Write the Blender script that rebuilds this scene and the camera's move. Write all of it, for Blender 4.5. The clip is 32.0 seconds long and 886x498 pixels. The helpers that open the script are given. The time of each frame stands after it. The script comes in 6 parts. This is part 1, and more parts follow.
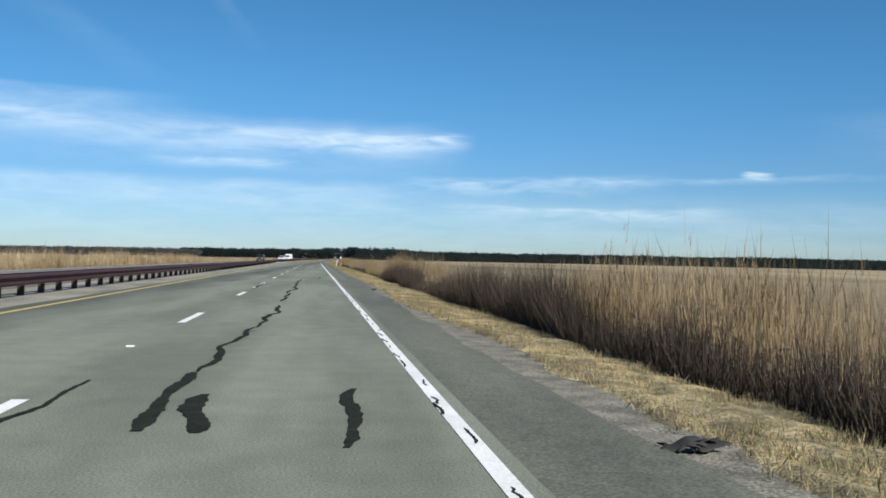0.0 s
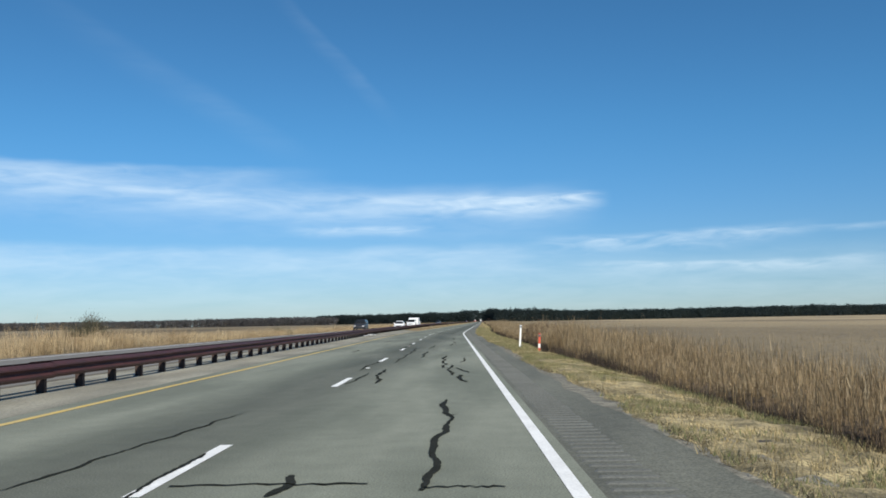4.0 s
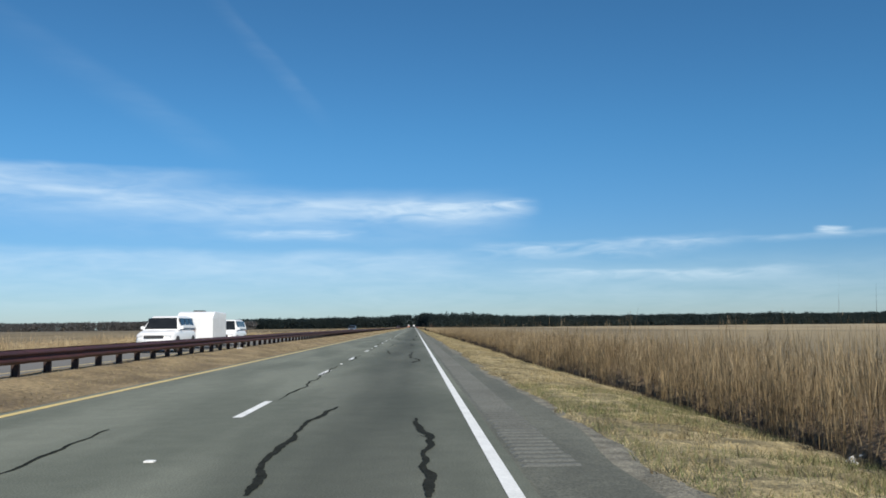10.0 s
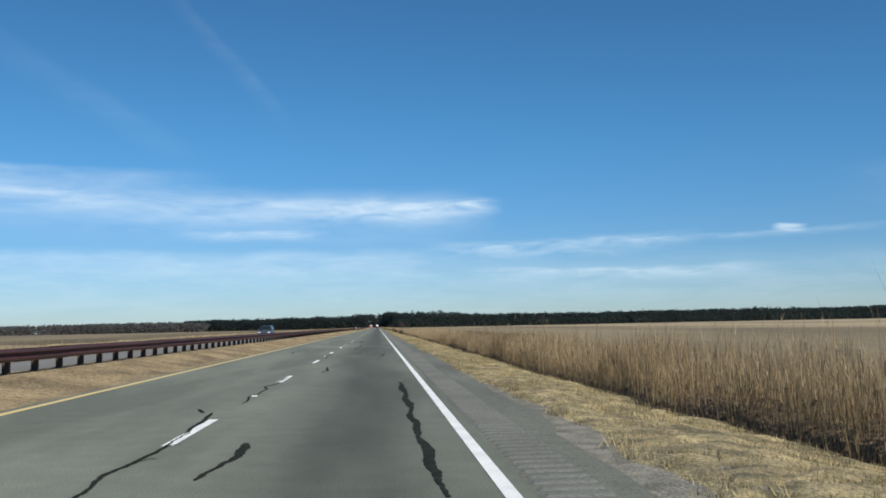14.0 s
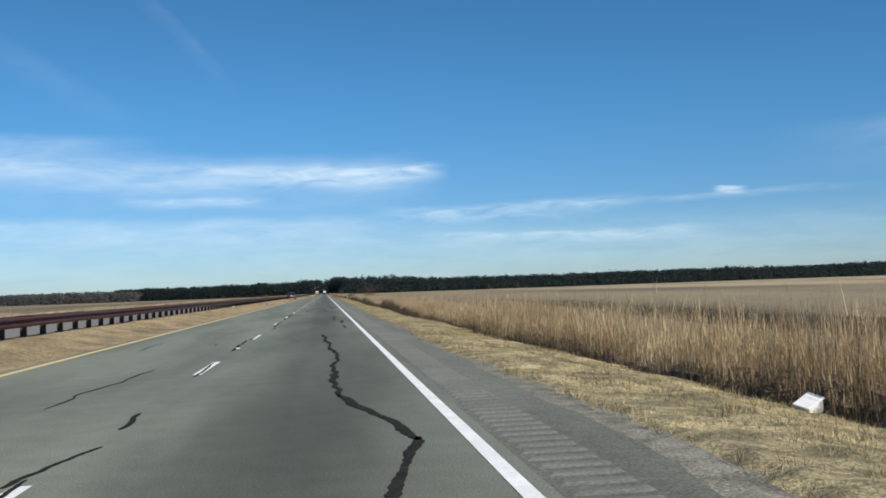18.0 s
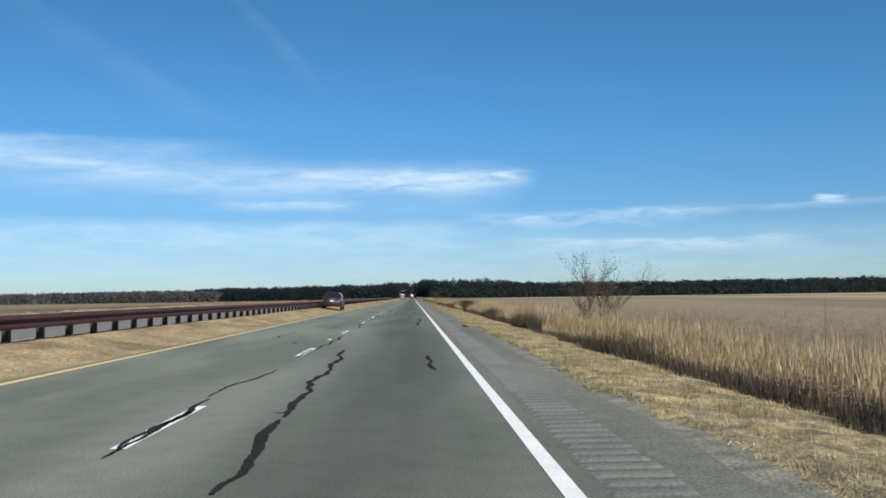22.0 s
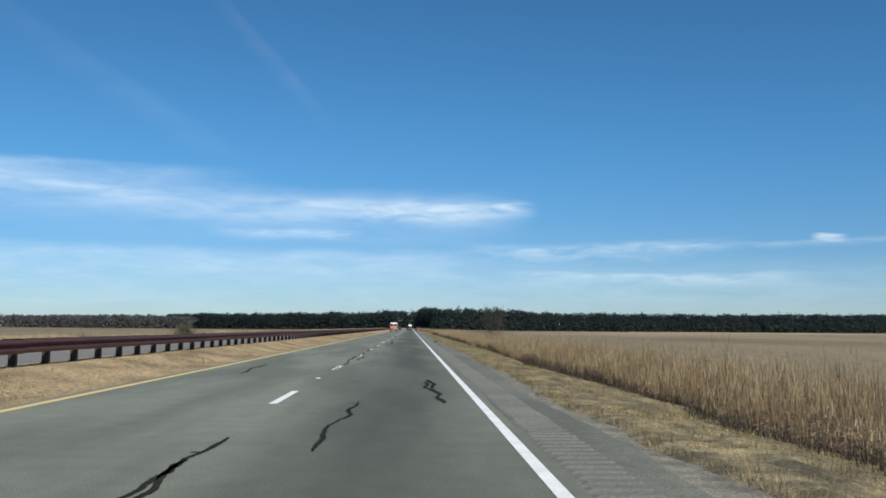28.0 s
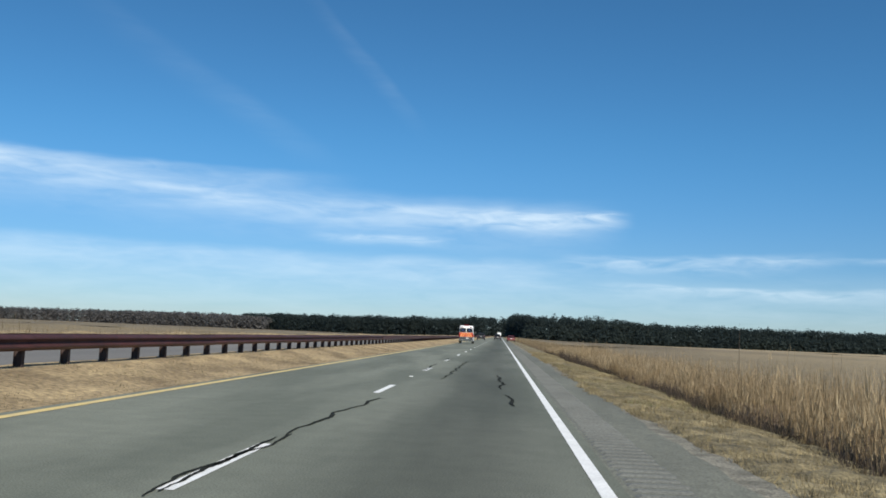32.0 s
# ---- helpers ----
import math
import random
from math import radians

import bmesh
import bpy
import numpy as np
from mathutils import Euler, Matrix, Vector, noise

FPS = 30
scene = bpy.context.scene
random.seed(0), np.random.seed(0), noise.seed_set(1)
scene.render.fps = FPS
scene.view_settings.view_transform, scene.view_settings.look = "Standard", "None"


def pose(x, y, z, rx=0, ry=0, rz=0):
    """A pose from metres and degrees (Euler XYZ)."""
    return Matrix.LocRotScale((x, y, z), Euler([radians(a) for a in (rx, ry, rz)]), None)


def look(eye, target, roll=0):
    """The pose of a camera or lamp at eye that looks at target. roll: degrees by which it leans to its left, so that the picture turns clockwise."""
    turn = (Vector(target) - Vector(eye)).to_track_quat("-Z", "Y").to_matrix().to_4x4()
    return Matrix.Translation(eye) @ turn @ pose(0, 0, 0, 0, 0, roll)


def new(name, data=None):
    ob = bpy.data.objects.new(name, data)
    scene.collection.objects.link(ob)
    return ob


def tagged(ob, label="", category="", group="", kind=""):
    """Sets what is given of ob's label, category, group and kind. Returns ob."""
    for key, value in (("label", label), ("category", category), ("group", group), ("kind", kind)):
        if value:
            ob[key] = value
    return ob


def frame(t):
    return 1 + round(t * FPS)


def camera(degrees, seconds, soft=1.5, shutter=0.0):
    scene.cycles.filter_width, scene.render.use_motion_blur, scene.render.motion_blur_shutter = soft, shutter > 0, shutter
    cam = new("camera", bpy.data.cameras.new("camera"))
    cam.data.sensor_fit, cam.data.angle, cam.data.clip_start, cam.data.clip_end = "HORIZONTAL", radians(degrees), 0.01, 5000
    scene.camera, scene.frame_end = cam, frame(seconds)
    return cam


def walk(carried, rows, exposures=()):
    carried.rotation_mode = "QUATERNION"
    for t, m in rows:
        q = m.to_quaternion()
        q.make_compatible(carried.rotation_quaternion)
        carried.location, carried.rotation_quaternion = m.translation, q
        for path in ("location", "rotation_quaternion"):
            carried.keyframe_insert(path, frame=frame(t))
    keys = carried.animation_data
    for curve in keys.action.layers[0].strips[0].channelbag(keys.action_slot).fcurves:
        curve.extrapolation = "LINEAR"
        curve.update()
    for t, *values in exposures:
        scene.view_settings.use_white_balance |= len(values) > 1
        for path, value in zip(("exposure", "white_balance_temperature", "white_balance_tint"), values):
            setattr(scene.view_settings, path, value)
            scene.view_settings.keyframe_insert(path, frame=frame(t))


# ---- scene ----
# ---------------------------------------------------------------- camera
ROWS = [
    (0, 5.444, 7.730, 1.199, 0.699, 5.939, 1.127),
    (0.5, 5.190, 21.457, 1.198, 3.367, 8.026, 0.731),
    (1, 4.942, 34.980, 1.197, 5.165, 7.771, 0.336),
    (1.5, 4.609, 48.359, 1.176, 5.235, 6.235, 0.116),
    (2, 4.280, 61.655, 1.156, 4.134, 3.669, -0.103),
    (2.5, 3.813, 74.929, 1.175, 3.547, 1.593, -0.274),
    (3, 3.345, 88.235, 1.194, 3.873, -0.311, -0.444),
    (3.5, 2.813, 101.664, 1.245, 4.229, -0.862, -0.762),
    (4, 2.279, 115.167, 1.297, 4.430, -2.363, -1.080),
    (4.5, 1.784, 128.727, 1.192, 4.717, -8.550, -0.983),
    (6.5, -0.203, 182.835, 1.241, 4.447, -14.118, -2.069),
    (7, -0.641, 196.399, 1.244, 4.272, -13.404, -1.893),
    (7.5, -0.934, 210.107, 1.249, 4.511, -14.426, -0.864),
    (8, -1.072, 223.869, 1.253, 3.671, -10.685, 0.166),
    (8.5, -1.055, 237.519, 1.257, 3.915, -1.653, -0.034),
    (9, -0.968, 251.202, 1.262, 4.325, 0.111, -0.233),
    (9.5, -0.883, 265.040, 1.291, 4.483, 0.313, -0.396),
    (10, -0.798, 278.929, 1.319, 4.710, 1.779, -0.559),
    (10.5, -0.717, 292.793, 1.284, 4.401, 2.948, -2.273),
    (11, -0.636, 306.670, 1.248, 3.154, 4.396, -3.987),
    (11.5, -0.630, 320.549, 1.255, 2.586, 4.730, -2.407),
    (12, -0.624, 334.503, 1.262, 2.837, 3.576, -0.828),
    (12.5, -0.713, 348.606, 1.270, 2.902, 3.045, -0.831),
    (13, -0.802, 362.846, 1.278, 3.661, 3.088, -0.833),
    (13.5, -0.914, 377.236, 1.291, 4.052, 3.311, -0.992),
    (14, -1.026, 391.784, 1.304, 4.654, 4.058, -1.150),
    (14.5, -1.085, 406.384, 1.303, 5.335, 4.835, -1.347),
    (16.5, -1.325, 464.588, 1.298, 3.602, 5.446, -2.136),
    (17, -1.385, 479.228, 1.297, 3.420, 5.996, -2.333),
    (17.5, -1.321, 493.917, 1.298, 3.202, 6.867, -2.173),
    (18, -1.256, 508.480, 1.300, 2.437, 7.258, -2.014),
    (18.5, -1.200, 523.012, 1.282, 2.218, 7.143, -1.645),
    (19, -1.144, 537.608, 1.265, 2.373, 7.065, -1.276),
    (19.5, -1.123, 552.461, 1.261, 2.684, 6.908, -1.198),
    (20, -1.101, 567.375, 1.257, 2.818, 6.844, -1.121),
    (20.5, -1.042, 582.200, 1.225, 2.988, 6.636, -1.291),
    (21, -0.982, 596.996, 1.194, 2.808, 4.738, -1.462),
    (21.5, -0.983, 611.792, 1.207, 2.626, 2.562, -1.148),
    (22, -0.985, 626.525, 1.221, 2.895, 1.894, -0.834),
    (22.5, -0.990, 641.112, 1.216, 2.897, 2.136, -0.581),
    (23, -0.994, 655.642, 1.212, 2.624, 2.619, -0.329),
    (23.5, -1.004, 670.186, 1.219, 2.829, 2.915, -0.994),
    (24, -1.014, 684.713, 1.226, 2.373, 3.208, -1.660),
    (24.5, -1.038, 699.202, 1.236, 1.908, 3.891, -1.898),
    (25, -1.062, 713.692, 1.245, 2.445, 4.436, -2.136),
    (25.5, -1.144, 728.205, 1.261, 3.846, 4.362, -1.077),
    (26, -1.227, 742.765, 1.277, 5.052, 2.882, -0.019),
    (26.5, -1.218, 757.341, 1.273, 5.903, 1.720, 0.116),
    (28.5, -1.184, 816.333, 1.255, 4.190, 2.246, 0.657),
    (29, -1.176, 830.704, 1.250, 3.775, 2.746, 0.792),
    (29.5, -1.128, 845.077, 1.269, 3.734, 2.038, 0.729),
    (30, -1.080, 859.715, 1.288, 3.833, 1.087, 0.665),
    (30.5, -1.023, 874.571, 1.296, 4.230, 0.115, 1.005),
    (31, -0.966, 889.593, 1.303, 4.448, -0.510, 1.345),
    (31.5, -0.951, 904.731, 1.281, 4.777, -1.996, 1.800),
    (32, -0.937, 919.935, 1.259, 5.152, -3.684, 2.255),
]
cam = camera(50.56, 32.0, soft=1.7)
walk(cam, [(t, pose(x, y, z, 90 + pitch, 0, -yaw) @ pose(0, 0, 0, 0, 0, roll)) for t, x, y, z, pitch, yaw, roll in ROWS],
     exposures=[(0.0, 0.72), (1.0, 0.62), (2.0, 0.67), (3.0, 0.78), (4.0, 0.66), (7.0, 0.76), (8.0, 0.74), (9.0, 0.63), (10.0, 0.60), (11.0, 0.57), (12.0, 0.75), (13.0, 0.74), (14.0, 0.62), (17.0, 0.62), (18.0, 0.65), (19.0, 0.76), (21.0, 0.70), (22.0, 0.72), (23.0, 0.74), (24.0, 0.70), (25.0, 0.80), (26.0, 0.62), (29.0, 0.64), (30.0, 0.68), (31.0, 0.68), (32.0, 0.66)])

# ---------------------------------------------------------------- sky and sun
SUN_TO = Vector((0.36, -0.70, 0.61)).normalized()
SUN_EL, SUN_AZ = math.asin(SUN_TO.z), math.atan2(SUN_TO.x, SUN_TO.y)
world = bpy.data.worlds.new("sky")
scene.world = world
world.use_nodes = True
WT = world.node_tree
WT.nodes.clear()


def wmath(op, a, b=0.0, clamp=False):
    n = WT.nodes.new("ShaderNodeMath")
    n.operation, n.use_clamp = op, clamp
    for i, v in enumerate((a, b)):
        if isinstance(v, (int, float)):
            n.inputs[i].default_value = v
        else:
            WT.links.new(v, n.inputs[i])
    return n.outputs[0]


def wstep(v, lo, hi):
    n = WT.nodes.new("ShaderNodeMapRange")
    n.interpolation_type = "SMOOTHSTEP"
    WT.links.new(v, n.inputs["Value"])
    n.inputs["From Min"].default_value, n.inputs["From Max"].default_value = lo, hi
    return n.outputs[0]


coord = WT.nodes.new("ShaderNodeTexCoord")
xyz = WT.nodes.new("ShaderNodeSeparateXYZ")
WT.links.new(coord.outputs["Generated"], xyz.inputs[0])
AZ = wmath("MULTIPLY", wmath("ARCTAN2", xyz.outputs[0], xyz.outputs[1]), 57.2958)
EL = wmath("MULTIPLY", wmath("ARCSINE", xyz.outputs[2]), 57.2958)
angles = WT.nodes.new("ShaderNodeCombineXYZ")
WT.links.new(AZ, angles.inputs[0])
WT.links.new(EL, angles.inputs[1])


def wnoise(sx, sy, scale, detail=6.0, rough=0.6, warp=0.0):
    m = WT.nodes.new("ShaderNodeMapping")
    m.inputs["Scale"].default_value = (sx, sy, 1)
    m.inputs["Rotation"].default_value = (0, 0, radians(-3))
    WT.links.new(angles.outputs[0], m.inputs[0])
    n = WT.nodes.new("ShaderNodeTexNoise")
    n.inputs["Scale"].default_value, n.inputs["Detail"].default_value = scale, detail
    n.inputs["Roughness"].default_value, n.inputs["Distortion"].default_value = rough, warp
    WT.links.new(m.outputs[0], n.inputs["Vector"])
    return n.outputs[0]


WISP = wnoise(0.12, 0.7, 1.3, 6, 0.52, 0.6)
FINE = wnoise(0.30, 1.5, 1.2, 5, 0.52, 1.0)
WAVE = wmath("SUBTRACT", wnoise(0.12, 0.25, 1.0, 3), 0.5)


def streak(az0, az1, soft0, soft1, e0, slope, bend, up, down, strength, grain):
    """One cirrus streak: az range with soft ends, height line, widths above and below the line."""
    u = wmath("SUBTRACT", AZ, 0.5 * (az0 + az1))
    line = wmath("ADD", wmath("ADD", wmath("MULTIPLY", u, slope), wmath("MULTIPLY", wmath("MULTIPLY", u, u), bend)), e0)
    v = wmath("SUBTRACT", EL, wmath("ADD", line, wmath("MULTIPLY", WAVE, 0.9)))
    top = wmath("SUBTRACT", 1.0, wstep(v, 0.0, up))
    low = wstep(v, -down, 0.0)
    ends = wmath("MULTIPLY", wstep(AZ, az0 - soft0, az0 + soft0), wmath("SUBTRACT", 1.0, wstep(AZ, az1 - soft1, az1 + soft1)))
    g = wstep(wmath("ADD", wmath("MULTIPLY", FINE, 0.7 if grain else 0.35), wmath("MULTIPLY", WISP, 0.3 if grain else 0.65)), 0.24 if grain else 0.08, 0.78 if grain else 0.86)
    return wmath("MULTIPLY", wmath("MULTIPLY", wmath("MULTIPLY", top, low), ends), wmath("MULTIPLY", g, strength))


clouds = None
for args in (
    (-60.0, 6.6, 12.0, 1.4, 8.40, -0.0772, 0.0013, 0.7, 1.6, 0.30, False),
    (-60.0, 5.0, 12.0, 3.0, 8.60, -0.0772, 0.0013, 1.2, 3.6, 0.34, False),
    (-1.5, 7.2, 4.0, 0.9, 7.35, 0.035, 0.0, 0.40, 1.1, 0.50, True),
    (-60.0, -13.0, 10.0, 5.0, 9.3, -0.01, 0.0, 0.5, 1.1, 0.34, False),
    (-60.0, 3.5, 15.0, 2.5, 4.3, -0.004, 0.0, 0.7, 1.9, 0.36, False),
    (5.0, 17.0, 3.0, 3.5, 4.85, 0.02, 0.0, 0.5, 1.2, 0.50, True),
    (16.0, 30.0, 3.0, 4.0, 5.0, 0.012, 0.0, 0.2, 0.4, 0.22, True),
    (23.7, 25.1, 0.4, 0.5, 5.35, -0.05, 0.0, 0.18, 0.55, 1.0, True),
    (8.0, 22.0, 4.0, 3.0, 3.2, 0.0, 0.0, 0.25, 0.8, 0.34, True),
    (-11.0, -4.0, 2.0, 2.0, 5.75, -0.01, 0.0, 0.3, 0.6, 0.4, True),
    (-70.0, 40.0, 20.0, 25.0, 2.6, 0.0, 0.0, 2.0, 4.5, 0.24, False),
    (-23.0, -12.0, 6.0, 3.0, 14.0, -0.55, 0.0, 0.9, 2.0, 0.05, False),
    (-12.0, -6.0, 2.0, 1.5, 16.5, -1.0, 0.0, 0.6, 1.5, 0.05, False),
    (35.0, 120.0, 10.0, 20.0, 9.0, 0.02, 0.0, 1.0, 3.0, 0.40, False),
    (-170.0, -80.0, 15.0, 15.0, 14.0, 0.02, 0.0, 1.5, 4.0, 0.40, False),
):
    one = streak(*args)
    clouds = one if clouds is None else wmath("ADD", clouds, one)
clouds = wmath("MINIMUM", clouds, 0.85)
sky = WT.nodes.new("ShaderNodeTexSky")
sky.sky_type, sky.sun_disc = "NISHITA", False
sky.sun_elevation, sky.sun_rotation = SUN_EL, SUN_AZ
sky.altitude, sky.air_density, sky.dust_density, sky.ozone_density = 0, 1.0, 0.2, 5.0
mix = WT.nodes.new("ShaderNodeMix")
mix.data_type = "RGBA"
WT.links.new(clouds, mix.inputs[0])
tint = WT.nodes.new("ShaderNodeMix")
tint.data_type, tint.blend_type = "RGBA", "MULTIPLY"
tint.inputs[0].default_value = 1.0
WT.links.new(sky.outputs[0], tint.inputs[6])
steep = WT.nodes.new("ShaderNodeVectorMath")
steep.operation = "MULTIPLY"
steep.inputs[1].default_value = (1, 1, 1.3)
WT.links.new(coord.outputs["Generated"], steep.inputs[0])
WT.links.new(steep.outputs[0], sky.inputs[0])
shade = WT.nodes.new("ShaderNodeMix")
shade.data_type = "RGBA"
WT.links.new(wstep(EL, 0.0, 13.0), shade.inputs[0])
shade.inputs[6].default_value = (0.522, 0.660, 0.825, 1)
shade.inputs[7].default_value = (0.445, 0.87, 1.01, 1)
WT.links.new(shade.outputs[2], tint.inputs[7])
WT.links.new(tint.outputs[2], mix.inputs[6])
mix.inputs[7].default_value = (8.0, 9.2, 9.9, 1)
background = WT.nodes.new("ShaderNodeBackground")
background.inputs["Strength"].default_value = 0.072
WT.links.new(mix.outputs[2], background.inputs["Color"])
world_out = WT.nodes.new("ShaderNodeOutputWorld")
WT.links.new(background.outputs[0], world_out.inputs[0])

sun = new("sun", bpy.data.lights.new("sun", "SUN"))
sun.data.energy, sun.data.angle, sun.data.color = 3.6, radians(0.55), (1.0, 0.94, 0.84)
sun.matrix_world = look((0, 0, 200), Vector((0, 0, 200)) - SUN_TO)


# ---------------------------------------------------------------- materials
def material(name, base, second=None, scale=3.0, rough=0.8, metal=0.0, bump=0.0, bump_scale=60.0, fleck=0.0, fleck_scale=200.0,
             stretch=(1, 1, 1), spread=0.0, low=0.35, high=0.65, worn=0.0, along=None, across=None, coat=0.0, depth=0.01, gloss=0.5, thin=0.0, mottle=0.0, mottle_scale=6.0):
    """A surface of two tones mixed by noise at one scale, fine flecks at another, relief, and a spread between single pieces."""
    m = bpy.data.materials.new(name)
    m.use_nodes = True
    t = m.node_tree
    b = t.nodes["Principled BSDF"]
    b.inputs["Roughness"].default_value, b.inputs["Metallic"].default_value = rough, metal
    b.inputs["Coat Weight"].default_value = coat
    tc = t.nodes.new("ShaderNodeTexCoord")
    mp = t.nodes.new("ShaderNodeMapping")
    mp.inputs["Scale"].default_value = stretch
    t.links.new(tc.outputs["Object"], mp.inputs[0])

    def noise_out(s, detail=5.0, raw=False):
        n = t.nodes.new("ShaderNodeTexNoise")
        n.inputs["Scale"].default_value, n.inputs["Detail"].default_value = s, detail
        t.links.new(tc.outputs["Object"] if raw else mp.outputs[0], n.inputs["Vector"])
        return n.outputs[0]

    def ranged(v, a, z, lo=0.0, hi=1.0):
        n = t.nodes.new("ShaderNodeMapRange")
        for k, val in (("From Min", a), ("From Max", z), ("To Min", lo), ("To Max", hi)):
            n.inputs[k].default_value = val
        t.links.new(v, n.inputs["Value"])
        return n.outputs[0]

    def mixed(fac, a, c, mode="MIX"):
        n = t.nodes.new("ShaderNodeMix")
        n.data_type, n.blend_type = "RGBA", mode
        for k, v in (("Factor", fac), ("A", a), ("B", c)):
            s = [i for i in n.inputs if i.name == k and i.type == ("VALUE" if k == "Factor" else "RGBA")][0]
            if isinstance(v, (int, float)):
                s.default_value = v
            elif isinstance(v, tuple):
                s.default_value = (*v, 1)
            else:
                t.links.new(v, s)
        return [o for o in n.outputs if o.type == "RGBA"][0]

    band = None
    if worn:
        sx = t.nodes.new("ShaderNodeSeparateXYZ")
        t.links.new(tc.outputs["Object"], sx.inputs[0])
        lane = t.nodes.new("ShaderNodeMath")
        lane.operation = "ADD"
        t.links.new(sx.outputs[0], lane.inputs[0])
        lane.inputs[1].default_value = 1.35
        far = t.nodes.new("ShaderNodeMath")
        far.operation = "ABSOLUTE"
        t.links.new(lane.outputs[0], far.inputs[0])
        band = ranged(far.outputs[0], 0.35, 1.75, 1.0 - worn, 1.17)
    second = second or tuple(0.8 * c for c in base)
    colour = mixed(ranged(noise_out(scale), low, high), base, second)
    if worn:
        n = t.nodes.new("ShaderNodeVectorMath")
        n.operation = "SCALE"
        t.links.new(colour, n.inputs[0])
        t.links.new(band, n.inputs["Scale"])
        colour = n.outputs[0]
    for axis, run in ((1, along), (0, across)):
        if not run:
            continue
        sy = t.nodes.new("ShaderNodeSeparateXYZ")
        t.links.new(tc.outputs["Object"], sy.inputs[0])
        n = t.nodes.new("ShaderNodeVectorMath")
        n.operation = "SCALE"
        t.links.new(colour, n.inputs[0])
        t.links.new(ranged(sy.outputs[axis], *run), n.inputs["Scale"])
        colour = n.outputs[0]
    if mottle:
        blotch = ranged(noise_out(mottle_scale, 6.0, True), 0.34, 0.66, 1 - mottle, 1 + mottle)
        n = t.nodes.new("ShaderNodeVectorMath")
        n.operation = "SCALE"
        t.links.new(colour, n.inputs[0])
        t.links.new(blotch, n.inputs["Scale"])
        colour = n.outputs[0]
    if fleck:
        grain = ranged(noise_out(fleck_scale, 2.0, True), 0.3, 0.7, 1 - fleck, 1 + fleck)
        n = t.nodes.new("ShaderNodeVectorMath")
        n.operation = "SCALE"
        t.links.new(colour, n.inputs[0])
        t.links.new(grain, n.inputs["Scale"])
        colour = n.outputs[0]
    if spread:
        geo = t.nodes.new("ShaderNodeNewGeometry")
        info = t.nodes.new("ShaderNodeObjectInfo")
        add = t.nodes.new("ShaderNodeMath")
        add.operation = "ADD"
        t.links.new(geo.outputs["Random Per Island"], add.inputs[0])
        t.links.new(info.outputs["Random"], add.inputs[1])
        n = t.nodes.new("ShaderNodeVectorMath")
        n.operation = "SCALE"
        t.links.new(colour, n.inputs[0])
        t.links.new(ranged(add.outputs[0], 0, 2, 1 - spread, 1 + spread), n.inputs["Scale"])
        colour = n.outputs[0]
    t.links.new(colour, b.inputs["Base Color"])
    b.inputs["Specular IOR Level"].default_value = gloss
    if thin:
        through_leaf = t.nodes.new("ShaderNodeBsdfTranslucent")
        t.links.new(colour, through_leaf.inputs["Color"])
        both = t.nodes.new("ShaderNodeMixShader")
        both.inputs[0].default_value = thin
        t.links.new(b.outputs[0], both.inputs[1])
        t.links.new(through_leaf.outputs[0], both.inputs[2])
        t.links.new(both.outputs[0], t.nodes["Material Output"].inputs["Surface"])
    if bump:
        n = t.nodes.new("ShaderNodeBump")
        n.inputs["Strength"].default_value, n.inputs["Distance"].default_value = bump, depth
        t.links.new(noise_out(bump_scale, 4.0, True), n.inputs["Height"])
        t.links.new(n.outputs[0], b.inputs["Normal"])
    return m


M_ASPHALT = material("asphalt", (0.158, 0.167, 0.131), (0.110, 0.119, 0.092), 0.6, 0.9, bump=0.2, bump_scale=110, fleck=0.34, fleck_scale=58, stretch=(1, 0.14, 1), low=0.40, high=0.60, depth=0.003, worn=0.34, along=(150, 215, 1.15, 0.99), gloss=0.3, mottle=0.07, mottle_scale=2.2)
M_SHOULDER = material("shoulder_asphalt", (0.160, 0.162, 0.125), (0.106, 0.108, 0.083), 0.8, 0.9, bump=0.6, bump_scale=60, fleck=0.45, fleck_scale=48, stretch=(1, 0.2, 1), depth=0.005, along=(330, 560, 0.88, 1.02), mottle=0.10, mottle_scale=4.0)
M_OPPOSITE = material("far_asphalt", (0.19, 0.178, 0.158), (0.15, 0.142, 0.128), 0.3, 0.9, fleck=0.2, fleck_scale=30, stretch=(1, 0.1, 1), gloss=0.3)
M_CONCRETE = material("pale_shoulder", (0.30, 0.285, 0.222), (0.17, 0.16, 0.125), 0.7, 0.9, bump=0.5, bump_scale=40, fleck=0.35, fleck_scale=25, stretch=(1, 0.3, 1))
M_GRAVEL = material("gravel", (0.25, 0.232, 0.18), (0.125, 0.118, 0.09), 3.0, 0.95, bump=1.0, bump_scale=35, fleck=0.5, fleck_scale=28, depth=0.02)
M_TAR = material("tar", (0.018, 0.0195, 0.0155), (0.027, 0.028, 0.023), 4.0, 0.95, bump=0.3, bump_scale=30, gloss=0.06, fleck=0.35, fleck_scale=40)
M_WHITE = material("white_paint", (0.82, 0.82, 0.79), (0.70, 0.70, 0.67), 2.0, 0.7, fleck=0.12, fleck_scale=40, bump=0.3, bump_scale=90)
M_YELLOW = material("yellow_paint", (0.62, 0.43, 0.10), (0.52, 0.40, 0.16), 2.0, 0.7, fleck=0.18, fleck_scale=40)
M_PALEYELLOW = material("worn_yellow_paint", (0.70, 0.53, 0.20), (0.60, 0.47, 0.22), 2.0, 0.7, fleck=0.18, fleck_scale=40)
